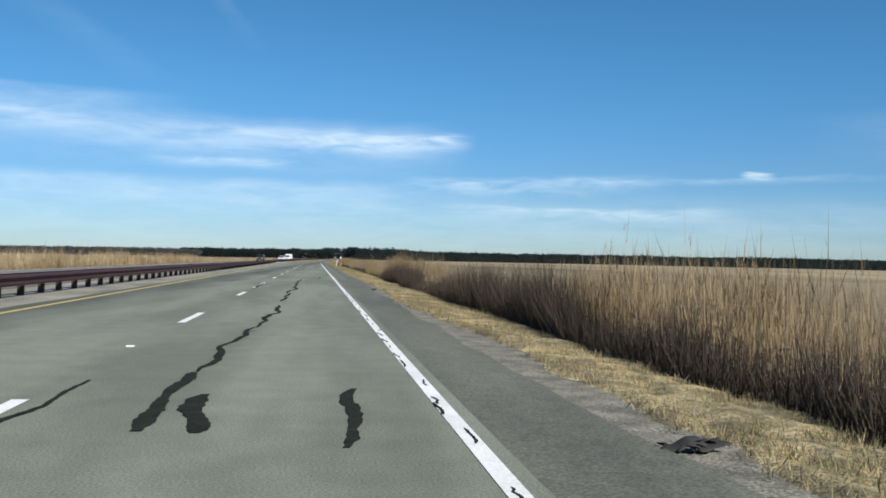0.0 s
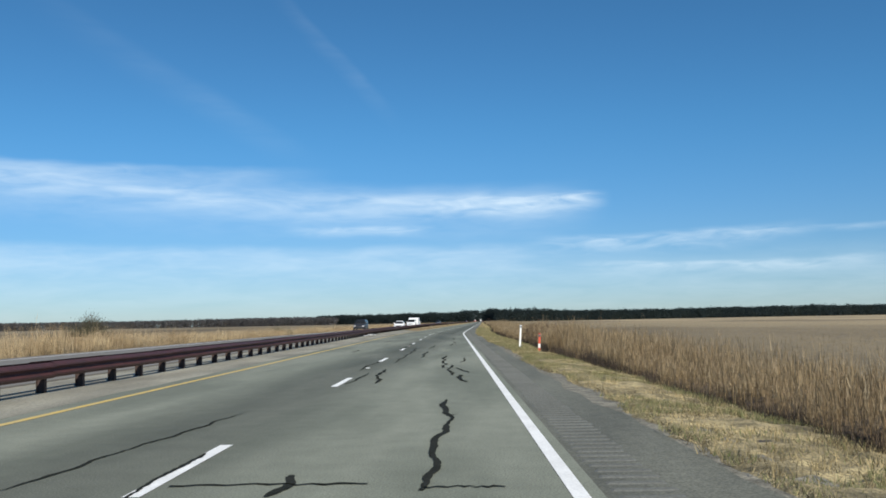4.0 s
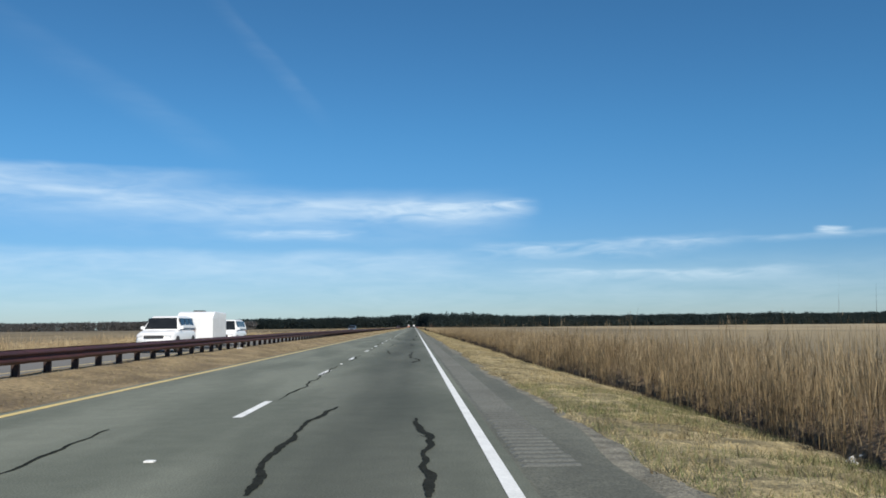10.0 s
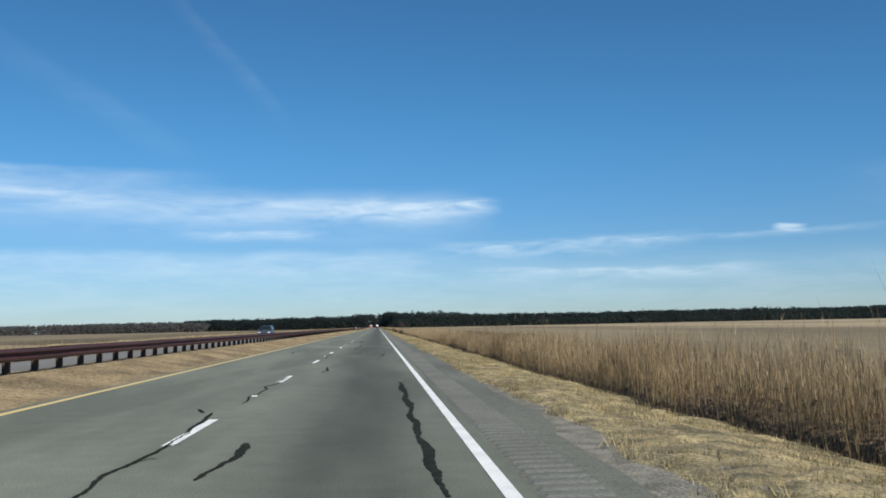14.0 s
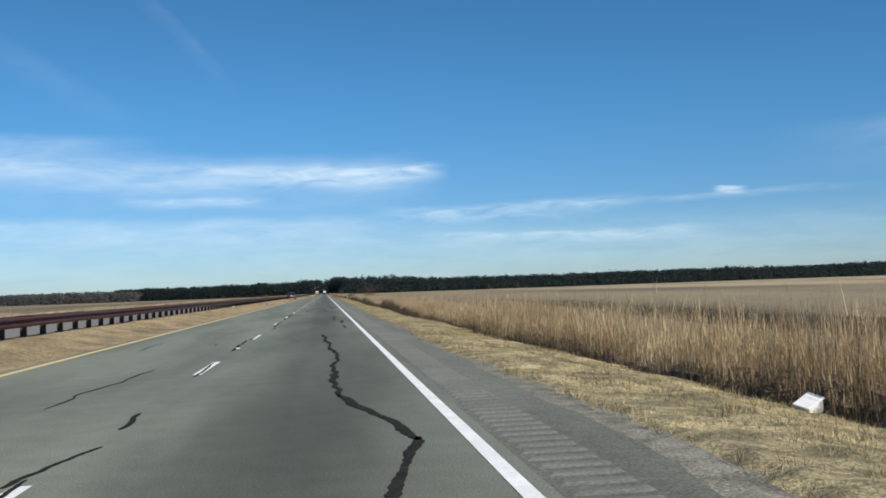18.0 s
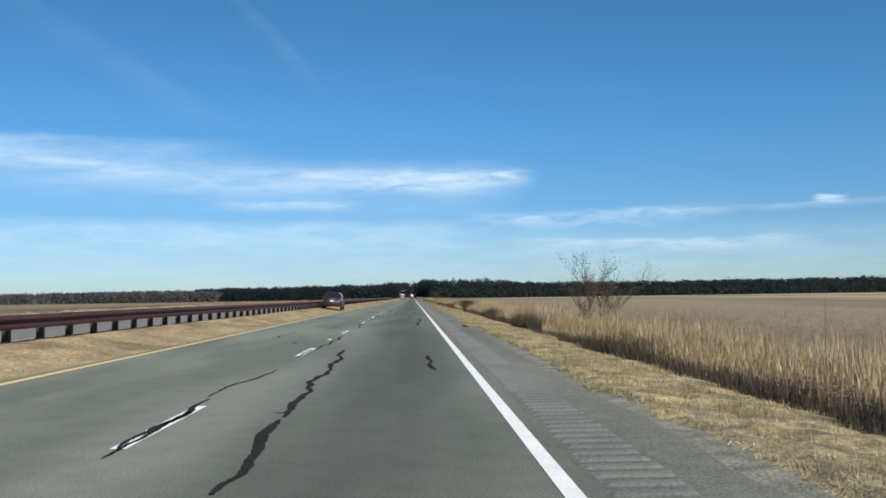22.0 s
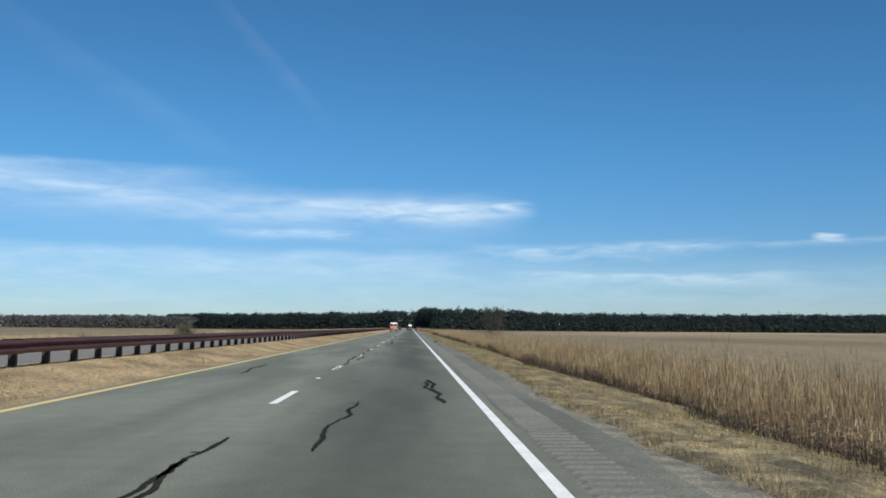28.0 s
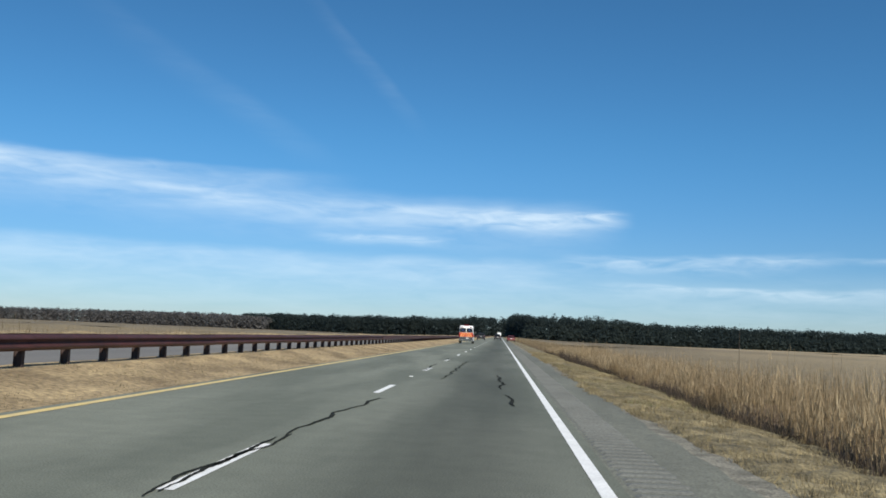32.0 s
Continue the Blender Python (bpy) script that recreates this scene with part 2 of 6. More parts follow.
M_DRYGROUND = material("dry_turf", (0.35, 0.285, 0.15), (0.16, 0.132, 0.068), 2.2, 0.95, bump=1.0, bump_scale=40, fleck=0.5, fleck_scale=22, depth=0.03, low=0.42, high=0.60, along=(695, 765, 1.0, 0.70), mottle=0.3, mottle_scale=0.7)
M_MEDIAN = material("median_turf", (0.36, 0.268, 0.142), (0.175, 0.126, 0.066), 0.8, 0.95, bump=1.0, bump_scale=22, fleck=0.45, fleck_scale=9, depth=0.05, low=0.38, high=0.66, stretch=(1, 0.5, 1), along=(330, 640, 0.85, 1.15))
M_MARSH = material("marsh_mud", (0.085, 0.065, 0.045), (0.05, 0.042, 0.032), 0.6, 0.9, bump=0.6, bump_scale=6)
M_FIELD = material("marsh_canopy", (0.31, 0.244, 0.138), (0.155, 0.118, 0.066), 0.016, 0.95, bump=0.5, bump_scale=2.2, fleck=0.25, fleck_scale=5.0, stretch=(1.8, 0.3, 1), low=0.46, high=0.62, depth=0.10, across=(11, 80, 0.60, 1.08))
M_REED = material("reed", (0.34, 0.25, 0.132), (0.16, 0.114, 0.062), 0.5, 0.85, spread=0.75, low=0.40, high=0.62, along=(700, 800, 1.05, 0.82), thin=0.35, gloss=0.3)
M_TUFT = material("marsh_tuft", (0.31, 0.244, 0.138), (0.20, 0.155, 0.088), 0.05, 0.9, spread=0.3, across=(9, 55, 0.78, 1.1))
M_LEFTREED = material("dense_reed", (0.36, 0.28, 0.155), (0.22, 0.165, 0.09), 3.0, 0.95, bump=1.0, bump_scale=9, fleck=0.4, fleck_scale=16, stretch=(1, 1, 0.15), depth=0.1)
# Dark reed tone; on the litter it also stands in for foot shade.
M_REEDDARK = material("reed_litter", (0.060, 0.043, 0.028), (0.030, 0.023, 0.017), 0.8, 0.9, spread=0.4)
# Brown of the light-blocking sheet, darker than the reeds for the shade inside.
M_REEDSHADE = material("reed_shade_fill", (0.22, 0.152, 0.085), (0.070, 0.047, 0.028), 9.0, 0.95, bump=1.0, bump_scale=14, fleck=0.5, fleck_scale=30, stretch=(1, 1, 0.12), depth=0.12, low=0.42, high=0.60)
M_LEAF = material("reed_leaf", (0.47, 0.37, 0.225), (0.24, 0.172, 0.095), 0.45, 0.9, spread=0.85, low=0.38, high=0.62, along=(700, 800, 1.05, 0.80), thin=0.3, gloss=0.3)
M_PLUME = material("reed_plume", (0.46, 0.37, 0.235), (0.30, 0.22, 0.135), 0.6, 0.95, spread=0.4, thin=0.4, gloss=0.2)
M_GRASS = material("dry_grass", (0.385, 0.308, 0.16), (0.19, 0.152, 0.074), 1.3, 0.9, spread=0.4, mottle=0.38, mottle_scale=0.7, along=(695, 765, 1.0, 0.68))
M_GREENGRASS = material("green_grass", (0.12, 0.14, 0.050), (0.19, 0.18, 0.080), 0.8, 0.9, spread=0.4)
M_BROWNGRASS = material("brown_grass", (0.16, 0.125, 0.07), (0.10, 0.085, 0.048), 0.8, 0.9, spread=0.4)
M_RUST = material("weathered_steel", (0.075, 0.026, 0.024), (0.050, 0.022, 0.022), 1.2, 0.62, 0.2, bump=0.3, bump_scale=30, fleck=0.2, fleck_scale=12, spread=0.25)
M_POST = material("weathered_post", (0.045, 0.028, 0.025), (0.075, 0.050, 0.042), 3.0, 0.8, 0.2, spread=0.3)
# Needle tone shifted to blue, with distance haze put into the colour.
M_PINE = material("hazed_pine_needles", (0.050, 0.070, 0.070), (0.064, 0.084, 0.077), 0.03, 0.95, spread=0.14, thin=0.6, gloss=0.1)
M_BARE = material("bare_twigs", (0.190, 0.182, 0.174), (0.140, 0.138, 0.136), 0.05, 0.95, spread=0.2, thin=0.5, gloss=0.1)
M_BARK = material("bark", (0.12, 0.095, 0.075), (0.07, 0.055, 0.045), 4.0, 0.95, bump=0.6, bump_scale=30)


# ---------------------------------------------------------------- the line of the road
BEND_Y, BEND_TURN, BEND_R = 236.43, 0.03087, 1125.9
LANE_1, LANE_2 = 3.43, 7.14


def bend(y):
    """How far the straight line of the road is left behind before the bend, at y."""
    u, arc = BEND_Y - y, BEND_R * BEND_TURN
    return np.where(u <= 0, 0.0, np.where(u < arc, u * u / (2 * BEND_R), arc * arc / (2 * BEND_R) + (u - arc) * BEND_TURN))


def rail_d(y):
    return np.interp(y, [0, 150, 290, 1900], [-9.0, -9.05, -10.0, -10.0])


def rail_z(y):
    return np.interp(y, [0, 110, 200, 345, 1900], [0.02, 0.04, 0.10, 0.34, 0.34])


def reed_edge(y):
    return np.interp(y, [0, 30, 60, 110, 190, 250, 290, 376, 410, 490, 515, 517.5, 521, 523, 545, 580, 610, 640, 672, 700, 714, 718.5, 728, 732, 755, 840, 876, 933, 1200], [3.4, 3.4, 3.5, 3.75, 3.7, 4.0, 4.4, 4.5, 4.3, 4.4, 4.4, 4.8, 4.8, 4.4, 4.0, 3.7, 3.6, 3.9, 4.1, 4.1, 4.0, 5.3, 5.3, 4.0, 4.0, 3.8, 3.95, 3.8, 3.8])


def verge_z(d):
    return np.interp(d, [1.3, 1.8, 3.0, 4.2, 5.0, 7.0, 9.0], [-0.02, -0.05, -0.14, -0.34, -0.52, -1.0, -1.05])


def sink(y, d):
    """How far the marsh falls away towards the woods."""
    far = np.maximum(np.clip((y - 1050) / 800, 0, 1), np.clip((np.abs(d) - 250) / 1000, 0, 1))
    return 2.7 * far * far * (3 - 2 * far) * np.clip((np.abs(d) - 12) / 50, 0, 1)


def clump(y, d, scale, seed):
    """A patchy value between 0 and 1 over the plan."""
    r = np.random.RandomState(seed)
    g = r.uniform(0, 1, (512, 64))
    u, w = np.abs(y) / scale, np.abs(d) / scale
    i, j = u.astype(int) % 511, w.astype(int) % 63
    fu, fw = u - u.astype(int), w - w.astype(int)
    return (g[i, j] * (1 - fu) + g[i + 1, j] * fu) * (1 - fw) + (g[i, j + 1] * (1 - fu) + g[i + 1, j + 1] * fu) * fw


def mesh_of(name, verts, faces):
    """A mesh from an (n, 3) array and an (m, 3 or 4) array."""
    me = bpy.data.meshes.new(name)
    verts, faces = np.asarray(verts, np.float32), np.asarray(faces, np.int32)
    me.vertices.add(len(verts))
    me.vertices.foreach_set("co", verts.ravel())
    k = faces.shape[1]
    me.loops.add(faces.size)
    me.loops.foreach_set("vertex_index", faces.ravel())
    me.polygons.add(len(faces))
    me.polygons.foreach_set("loop_start", np.arange(0, faces.size, k, dtype=np.int32))
    me.polygons.foreach_set("use_smooth", np.zeros(len(faces), bool))
    me.update(calc_edges=True)
    return me


def put(name, me, mat, parent=None, label="", category="", kind="", group=""):
    ob = new(name, me)
    if mat and not me.materials:
        me.materials.append(mat)
    if parent:
        ob.parent = parent
    return tagged(ob, label, category, group, kind)


def part(name, bm, mat, parent, label="", smooth=False):
    """Links a bmesh as one mesh object under a thing or a part."""
    me = bpy.data.meshes.new(name)
    bm.to_mesh(me)
    bm.free()
    if smooth:
        me.polygons.foreach_set("use_smooth", [True] * len(me.polygons))
    return put(name, me, mat, parent, label)


def ribbon(ys, profile, bottom=None):
    """Verts and quads of a strip that follows the road: profile(y) gives rows of d and z."""
    ds, zs = profile(ys)
    n, k = ds.shape
    v = np.stack([ds + bend(ys)[:, None], np.repeat(ys[:, None], k, 1), zs], -1).reshape(-1, 3)
    i = np.arange(n - 1)[:, None] * k + np.arange(k - 1)[None, :]
    f = np.stack([i, i + 1, i + k + 1, i + k], -1).reshape(-1, 4)
    if bottom is None:
        return v, f
    # skirts down both sides
    a = np.arange(n) * k
    b = a + k - 1
    lo = v[np.concatenate([a, b])].copy()
    lo[:, 2] -= bottom
    m = len(v)
    la, lb = m + np.arange(n), m + n + np.arange(n)
    s1 = np.stack([la[:-1], a[:-1], a[1:], la[1:]], -1)
    s2 = np.stack([b[:-1], lb[:-1], lb[1:], b[1:]], -1)
    return np.concatenate([v, lo]), np.concatenate([f, s1, s2])


def wobble(ys, scale, amp, seed):
    """Smooth random wander along the road."""
    r = np.random.RandomState(seed)
    k = np.arange(-200, 6200, scale)
    return np.interp(ys, k, r.uniform(-amp, amp, len(k)))


def strip(d0, d1, z, steps=1, edge0=None, edge1=None):
    def prof(ys):
        a = d0 + (edge0(ys) if edge0 else 0 * ys)
        b = d1 + (edge1(ys) if edge1 else 0 * ys)
        w = np.linspace(0, 1, steps + 1)[None, :]
        ds = a[:, None] * (1 - w) + b[:, None] * w
        return ds, np.full_like(ds, z)
    return prof


# ---------------------------------------------------------------- ground and roads
YS = np.concatenate([np.arange(-40, 1000, 1.0), np.arange(1000, 1900, 10.0), np.arange(1900, 4300, 100.0)])
YR = np.concatenate([np.arange(-40, 300, 4.0), np.arange(300, 2400, 20.0)])


def ground_profile(ys):
    d = np.array([-4500, -900, -200, -60, -27, -23.5, -21.5, -20.0, -11.5, -7.0, 1.2, 1.5, 1.8, 2.4, 3.0, 3.6, 4.2, 5.4, 7.0, 9.0, 30, 120, 500, 1500, 4500.0])
    z = np.array([-1.0, -1.0, -1.0, -1.0, -1.0, -0.7, -0.1, -0.08, -0.15, -0.15, -0.15, -0.05, -0.05, -0.09, -0.14, -0.27, -0.45, -0.7, -1.0, -1.05, -1.05, -1.0, -1.0, -1.0, -1.0])
    ds = np.repeat(d[None, :], len(ys), 0)
    return ds, np.repeat(z[None, :], len(ys), 0) - 1.15 * sink(ys[:, None], ds)


ground = put("ground", mesh_of("ground", *ribbon(np.concatenate([np.arange(-300, -40, 40.0), YS[::2], np.arange(4300, 4800, 100.0)]), ground_profile)), M_MARSH,
             label="flat marsh ground rising to a road bank", category="ground", kind="structure")
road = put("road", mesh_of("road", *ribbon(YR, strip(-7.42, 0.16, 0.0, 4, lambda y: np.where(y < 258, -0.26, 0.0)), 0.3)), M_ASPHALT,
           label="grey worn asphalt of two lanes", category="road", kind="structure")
shoulder = put("road_shoulder", mesh_of("road_shoulder", *ribbon(YS[:1130], strip(0.16, 1.26, -0.012, 3, None, lambda y: wobble(y, 1.0, 0.07, 3) + wobble(y, 3.0, 0.12, 4) + wobble(y, 23, 0.12, 5)), 0.2)), M_SHOULDER,
               label="coarse grey asphalt shoulder with a ragged edge", category="road", kind="structure")
gravel = put("gravel_edge", mesh_of("gravel_edge", *ribbon(YS[:1130], strip(1.0, 1.9, -0.034, 2, None, lambda y: wobble(y, 1.0, 0.10, 6) + wobble(y, 9, 0.22, 7)))), M_GRAVEL,
             label="pale gravel along the asphalt edge", category="gravel", kind="structure")


def verge_profile(ys):
    a = 1.40 + wobble(ys, 1.0, 0.15, 8) + wobble(ys, 7.0, 0.18, 9)
    b = reed_edge(ys) + 1.6
    w = np.linspace(0, 1, 15)[None, :]
    ds = a[:, None] * (1 - w) + b[:, None] * w
    r = np.random.RandomState(3)
    zs = verge_z(ds) + 0.045 + r.uniform(-0.03, 0.04, ds.shape) * np.minimum(1, w * 8)
    zs += (0.05 * (clump(ys[:, None] + 0 * ds, ds, 0.5, 14) - 0.5) + 0.05 * (clump(ys[:, None] + 0 * ds, ds, 1.5, 15) - 0.5)) * np.minimum(1, w * 6)
    zs[:, 0] = -0.05
    return ds, zs


verge = put("grass_verge", mesh_of("grass_verge", *ribbon(np.concatenate([np.arange(-20, 1000, 0.32), np.arange(1000, 1900, 10.0)]), verge_profile)), M_DRYGROUND,
            label="verge of dry tan grass beside the shoulder", category="verge", kind="structure")
left_shoulder = put("left_shoulder", mesh_of("left_shoulder", *ribbon(np.arange(-40, 262, 1.0), lambda ys: (
    np.stack([-7.62 + wobble(ys, 2.0, 0.07, 13), 0 * ys - 8.2, rail_d(ys), rail_d(ys) - 0.9, rail_d(ys) - 1.5], -1),
    np.stack([0 * ys + 0.004, 0 * ys + 0.016, rail_z(ys), rail_z(ys), 0 * ys + 0.06], -1)), 0.2)), M_CONCRETE,
    label="pale paved median shoulder under the guardrail", category="shoulder", kind="structure")


def median_profile(ys):
    w = np.array([0, 0.12, 0.3, 0.5, 0.7, 0.88, 1.0])[None, :]
    a = -7.42 + np.minimum(0, wobble(ys, 1.0, 0.05, 11) - 0.02)
    b = rail_d(ys) - 1.6
    ds = a[:, None] * (1 - w) + b[:, None] * w
    lift = np.interp(w[0], [0, 0.12, 0.3, 0.55, 0.72, 1.0], [-0.01, 0.06, 0.45, 0.98, 1.0, 0.3])[None, :] * rail_z(ys)[:, None]
    r = np.random.RandomState(12)
    return ds, lift + r.uniform(-0.012, 0.02, ds.shape) * (w > 0)


median = put("median", mesh_of("median", *ribbon(np.concatenate([np.arange(254, 1000, 1.0), np.arange(1000, 2400, 20.0)]), median_profile, 0.3)), M_MEDIAN,
             label="low median bank of short brown winter turf", category="verge", kind="structure")
far_road = put("opposite_road", mesh_of("opposite_road", *ribbon(YR, lambda ys: (np.stack([rail_d(ys) - 10.6, rail_d(ys) - 6.0, rail_d(ys) - 1.4], -1), np.full((len(ys), 3), 0.10)), 0.3)), M_OPPOSITE,
               label="pale grey asphalt of the opposite carriageway", category="road", kind="structure")

# ---------------------------------------------------------------- painted lines
edge_line = put("edge_line", mesh_of("edge_line", *ribbon(YR, strip(-0.085, 0.045, 0.005))), M_WHITE, road, "solid white edge line")
put("yellow_line", mesh_of("yellow_line", *ribbon(np.arange(-40, 264, 4.0), strip(-LANE_2 - 0.075, -LANE_2 + 0.075, 0.005))), M_YELLOW, road, "solid yellow left edge line")
put("yellow_line", mesh_of("yellow_line", *ribbon(YR[YR >= 260], strip(-LANE_2 - 0.09, -LANE_2 + 0.09, 0.005, 1))), M_PALEYELLOW, road, "pale worn yellow left edge line")
put("edge_line", mesh_of("far_yellow", *ribbon(YR, lambda ys: (np.stack([rail_d(ys) - 2.5, rail_d(ys) - 2.36], -1), np.full((len(ys), 2), 0.106)))), M_PALEYELLOW, far_road)
put("edge_line", mesh_of("far_white", *ribbon(YR, lambda ys: (np.stack([rail_d(ys) - 9.7, rail_d(ys) - 9.55], -1), np.full((len(ys), 2), 0.106)))), M_WHITE, far_road)
for k in range(-2, 130):
    y = 0.428 + 12.192 * k
    ys = np.linspace(y, y + 3.05, 3)
    put("lane_dash", mesh_of("lane_dash", *ribbon(ys, strip(-LANE_1 - 0.07, -LANE_1 + 0.07, 0.005))), M_WHITE, road)

# ---------------------------------------------------------------- guardrail
def box(bm, x0, x1, y0, y1, z0, z1, bevel=0.0):
    r = bmesh.ops.create_cube(bm, size=1.0)
    vs = r["verts"]
    for v in vs:
        v.co = Vector((x0 + (v.co.x + 0.5) * (x1 - x0), y0 + (v.co.y + 0.5) * (y1 - y0), z0 + (v.co.z + 0.5) * (z1 - z0)))
    if bevel:
        es = list({e for v in vs for e in v.link_edges})
        bmesh.ops.bevel(bm, geom=es, offset=bevel, segments=2, affect="EDGES", profile=0.5)
    return vs


POST_STEP = 1.905
RAIL_TOP = 0.60


def beam_mesh(length):
    """One length of W-shaped steel beam, with rolled edges and thickness, its face towards +x."""
    prof = [(0.0, 0.0), (0.022, 0.012), (0.082, 0.058), (0.086, 0.086), (0.022, 0.128), (0.006, 0.156), (0.022, 0.184), (0.086, 0.226), (0.082, 0.254), (0.022, 0.300), (0.0, 0.312)]
    ys = [0.0, length / 2, length + 0.08]
    v, f = [], []
    for y in ys:
        v += [(a, y, b - 0.312) for a, b in prof] + [(a - 0.012, y, b - 0.312) for a, b in reversed(prof)]
    k = 2 * len(prof)
    for j in range(len(ys) - 1):
        f += [(j * k + i, j * k + (i + 1) % k, (j + 1) * k + (i + 1) % k, (j + 1) * k + i) for i in range(k)]
    me = mesh_of("beam", np.array(v), np.array(f))
    bm = bmesh.new()
    bm.from_mesh(me)
    bmesh.ops.recalc_face_normals(bm, faces=bm.faces)
    bm.to_mesh(me)
    bm.free()
    me.materials.append(M_RUST)
    return me


BEAM = beam_mesh(2 * POST_STEP)
bm = bmesh.new()
box(bm, -0.075, 0.075, -0.005, 0.005, -0.35, RAIL_TOP - 0.04)
box(bm, -0.083, -0.075, -0.055, 0.055, -0.35, RAIL_TOP - 0.04)
box(bm, 0.075, 0.083, -0.055, 0.055, -0.35, RAIL_TOP - 0.04)
POST = bpy.data.meshes.new("post")
bm.to_mesh(POST)
bm.free()
POST.materials.append(M_POST)
bm = bmesh.new()
box(bm, 0.085, 0.19, -0.06, 0.06, RAIL_TOP - 0.33, RAIL_TOP - 0.01)
BLOCK = bpy.data.meshes.new("spacer_block")
bm.to_mesh(BLOCK)
bm.free()
BLOCK.materials.append(M_POST)


def rail_at(y):
    slope = float((rail_d(y + 1) + bend(y + 1) - rail_d(y) - bend(y)))
    return float(rail_d(y) + bend(y)), float(rail_z(y)), slope


def guardrail(k0, k1, label):
    x, z, _ = rail_at(k0 * POST_STEP)
    base = tagged(new("guardrail"), label, "guardrail", "median guardrail")
    base.location = (x, k0 * POST_STEP, z)
    inv = Matrix.Translation(base.location).inverted()
    rnd = random.Random(k0)
    for k in range(k0, k1):
        y = k * POST_STEP
        x, z, s = rail_at(y)
        turn = Matrix.Rotation(math.atan2(-s, 1), 4, "Z")
        lean = pose(0, 0, 0, rnd.uniform(-1.2, 1.2), rnd.uniform(-1.0, 1.0), 0)
        p = new("post", POST)
        p.parent = base
        p.matrix_local = inv @ Matrix.Translation((x, y, z)) @ turn @ lean
        for half in (0, 180):
            b = new("spacer_block", BLOCK)
            b.parent = base
            b.matrix_local = p.matrix_local @ pose(0, 0, 0, 0, 0, half)
        if k % 2 == 0:
            drop = rnd.uniform(-0.008, 0.008)
            for side, flip in ((0.19, 0), (-0.19, 180)):
                m = Matrix.Translation((x, y, z + RAIL_TOP + drop)) @ turn @ Matrix.Translation((side, 0, 0))
                if flip:
                    m = m @ Matrix.Translation((0, 2 * POST_STEP, 0)) @ Matrix.Rotation(math.pi, 4, "Z")
                o = new("beam", BEAM)
                o.parent = base
                o.matrix_local = inv @ m
    return base


guardrail(-8, 252, "dark rust-brown steel guardrail on short posts along the median")
guardrail(252, 520, "dark rust-brown steel guardrail on the turf median")


def rail_run(y0, y1):
    """The far run of the rail, posts and beams in one mesh."""
    ys = np.arange(y0, y1, POST_STEP)
    vs, fs = [], []
    cube = np.array([(a, b, c) for a in (-1, 1) for b in (-1, 1) for c in (0, 1)], float)
    quads = np.array([(0, 1, 3, 2), (4, 6, 7, 5), (0, 4, 5, 1), (2, 3, 7, 6), (0, 2, 6, 4), (1, 5, 7, 3)])
    for i, y in enumerate(ys):
        x, z, s = rail_at(y)
        vs.append(cube * (0.08, 0.05, RAIL_TOP) + (x, y, z - 0.05))
        fs.append(quads + 16 * i)
        vs.append(cube * (0.26, POST_STEP / 2, 0.31) + (x, y + POST_STEP / 2, z + RAIL_TOP - 0.31))
        fs.append(quads + 16 * i + 8)
    return mesh_of("guardrail_run", np.concatenate(vs), np.concatenate(fs))


put("guardrail", rail_run(520 * POST_STEP, 1850), M_RUST, None, "distant rust-brown guardrail running to the woods", "guardrail", "stuff", "median guardrail")


# ---------------------------------------------------------------- reeds, grass
RNG = np.random.RandomState(7)


def blades(x, y, z, height, width, lean, bow=0.15, levels=(0.0, 0.45, 1.0), taper=(1.0, 0.8, 0.15)):
    """Upright tapering blades, each a bent ribbon of its own."""
    n, k = len(x), len(levels)
    a = RNG.uniform(0, 2 * np.pi, n)
    face = RNG.uniform(0, np.pi, n)
    lx, ly = np.cos(a) * lean, np.sin(a) * lean
    v = np.empty((n, k, 2, 3))
    for j, (t, w) in enumerate(zip(levels, taper)):
        cx = x + lx * height * (t * (1 - bow) + bow * t * t)
        cy = y + ly * height * (t * (1 - bow) + bow * t * t)
        cz = z + height * t * np.sqrt(np.maximum(0.05, 1 - (lean * t) ** 2))
        for s, sg in enumerate((-0.5, 0.5)):
            v[:, j, s, 0] = cx + np.cos(face) * width * w * sg
            v[:, j, s, 1] = cy + np.sin(face) * width * w * sg
            v[:, j, s, 2] = cz
    base = np.arange(n)[:, None] * (2 * k) + np.arange(k - 1)[None, :] * 2
    f = np.stack([base, base + 1, base + 3, base + 2], -1).reshape(-1, 4)
    return v.reshape(-1, 3), f


def merged(*sets):
    vs, fs, m = [], [], 0
    for v, f in sets:
        vs.append(v)
        fs.append(f + m)
        m += len(v)
    return np.concatenate(vs), np.concatenate(fs)


REED_TOP_Y = [0, 15, 18, 25, 27.5, 36, 63, 66, 72.5, 74.5, 97, 99, 104, 105.5, 109, 112, 122, 150, 175, 200, 260, 287, 300, 340, 370, 395, 420, 500, 545, 600, 660, 740, 830, 930, 1200]
REED_TOP_Z = [0.4, 0.45, 1.25, 1.2, 0.5, 0.32, 0.36, 1.4, 1.4, 0.5, 0.55, 0.8, 0.85, 1.1, 1.1, 0.62, 0.6, 0.75, 1.0, 0.85, 0.9, 1.05, 1.0, 0.9, 1.0, 0.95, 0.85, 0.72, 0.74, 0.64, 0.56, 0.54, 0.62, 0.62, 0.7]


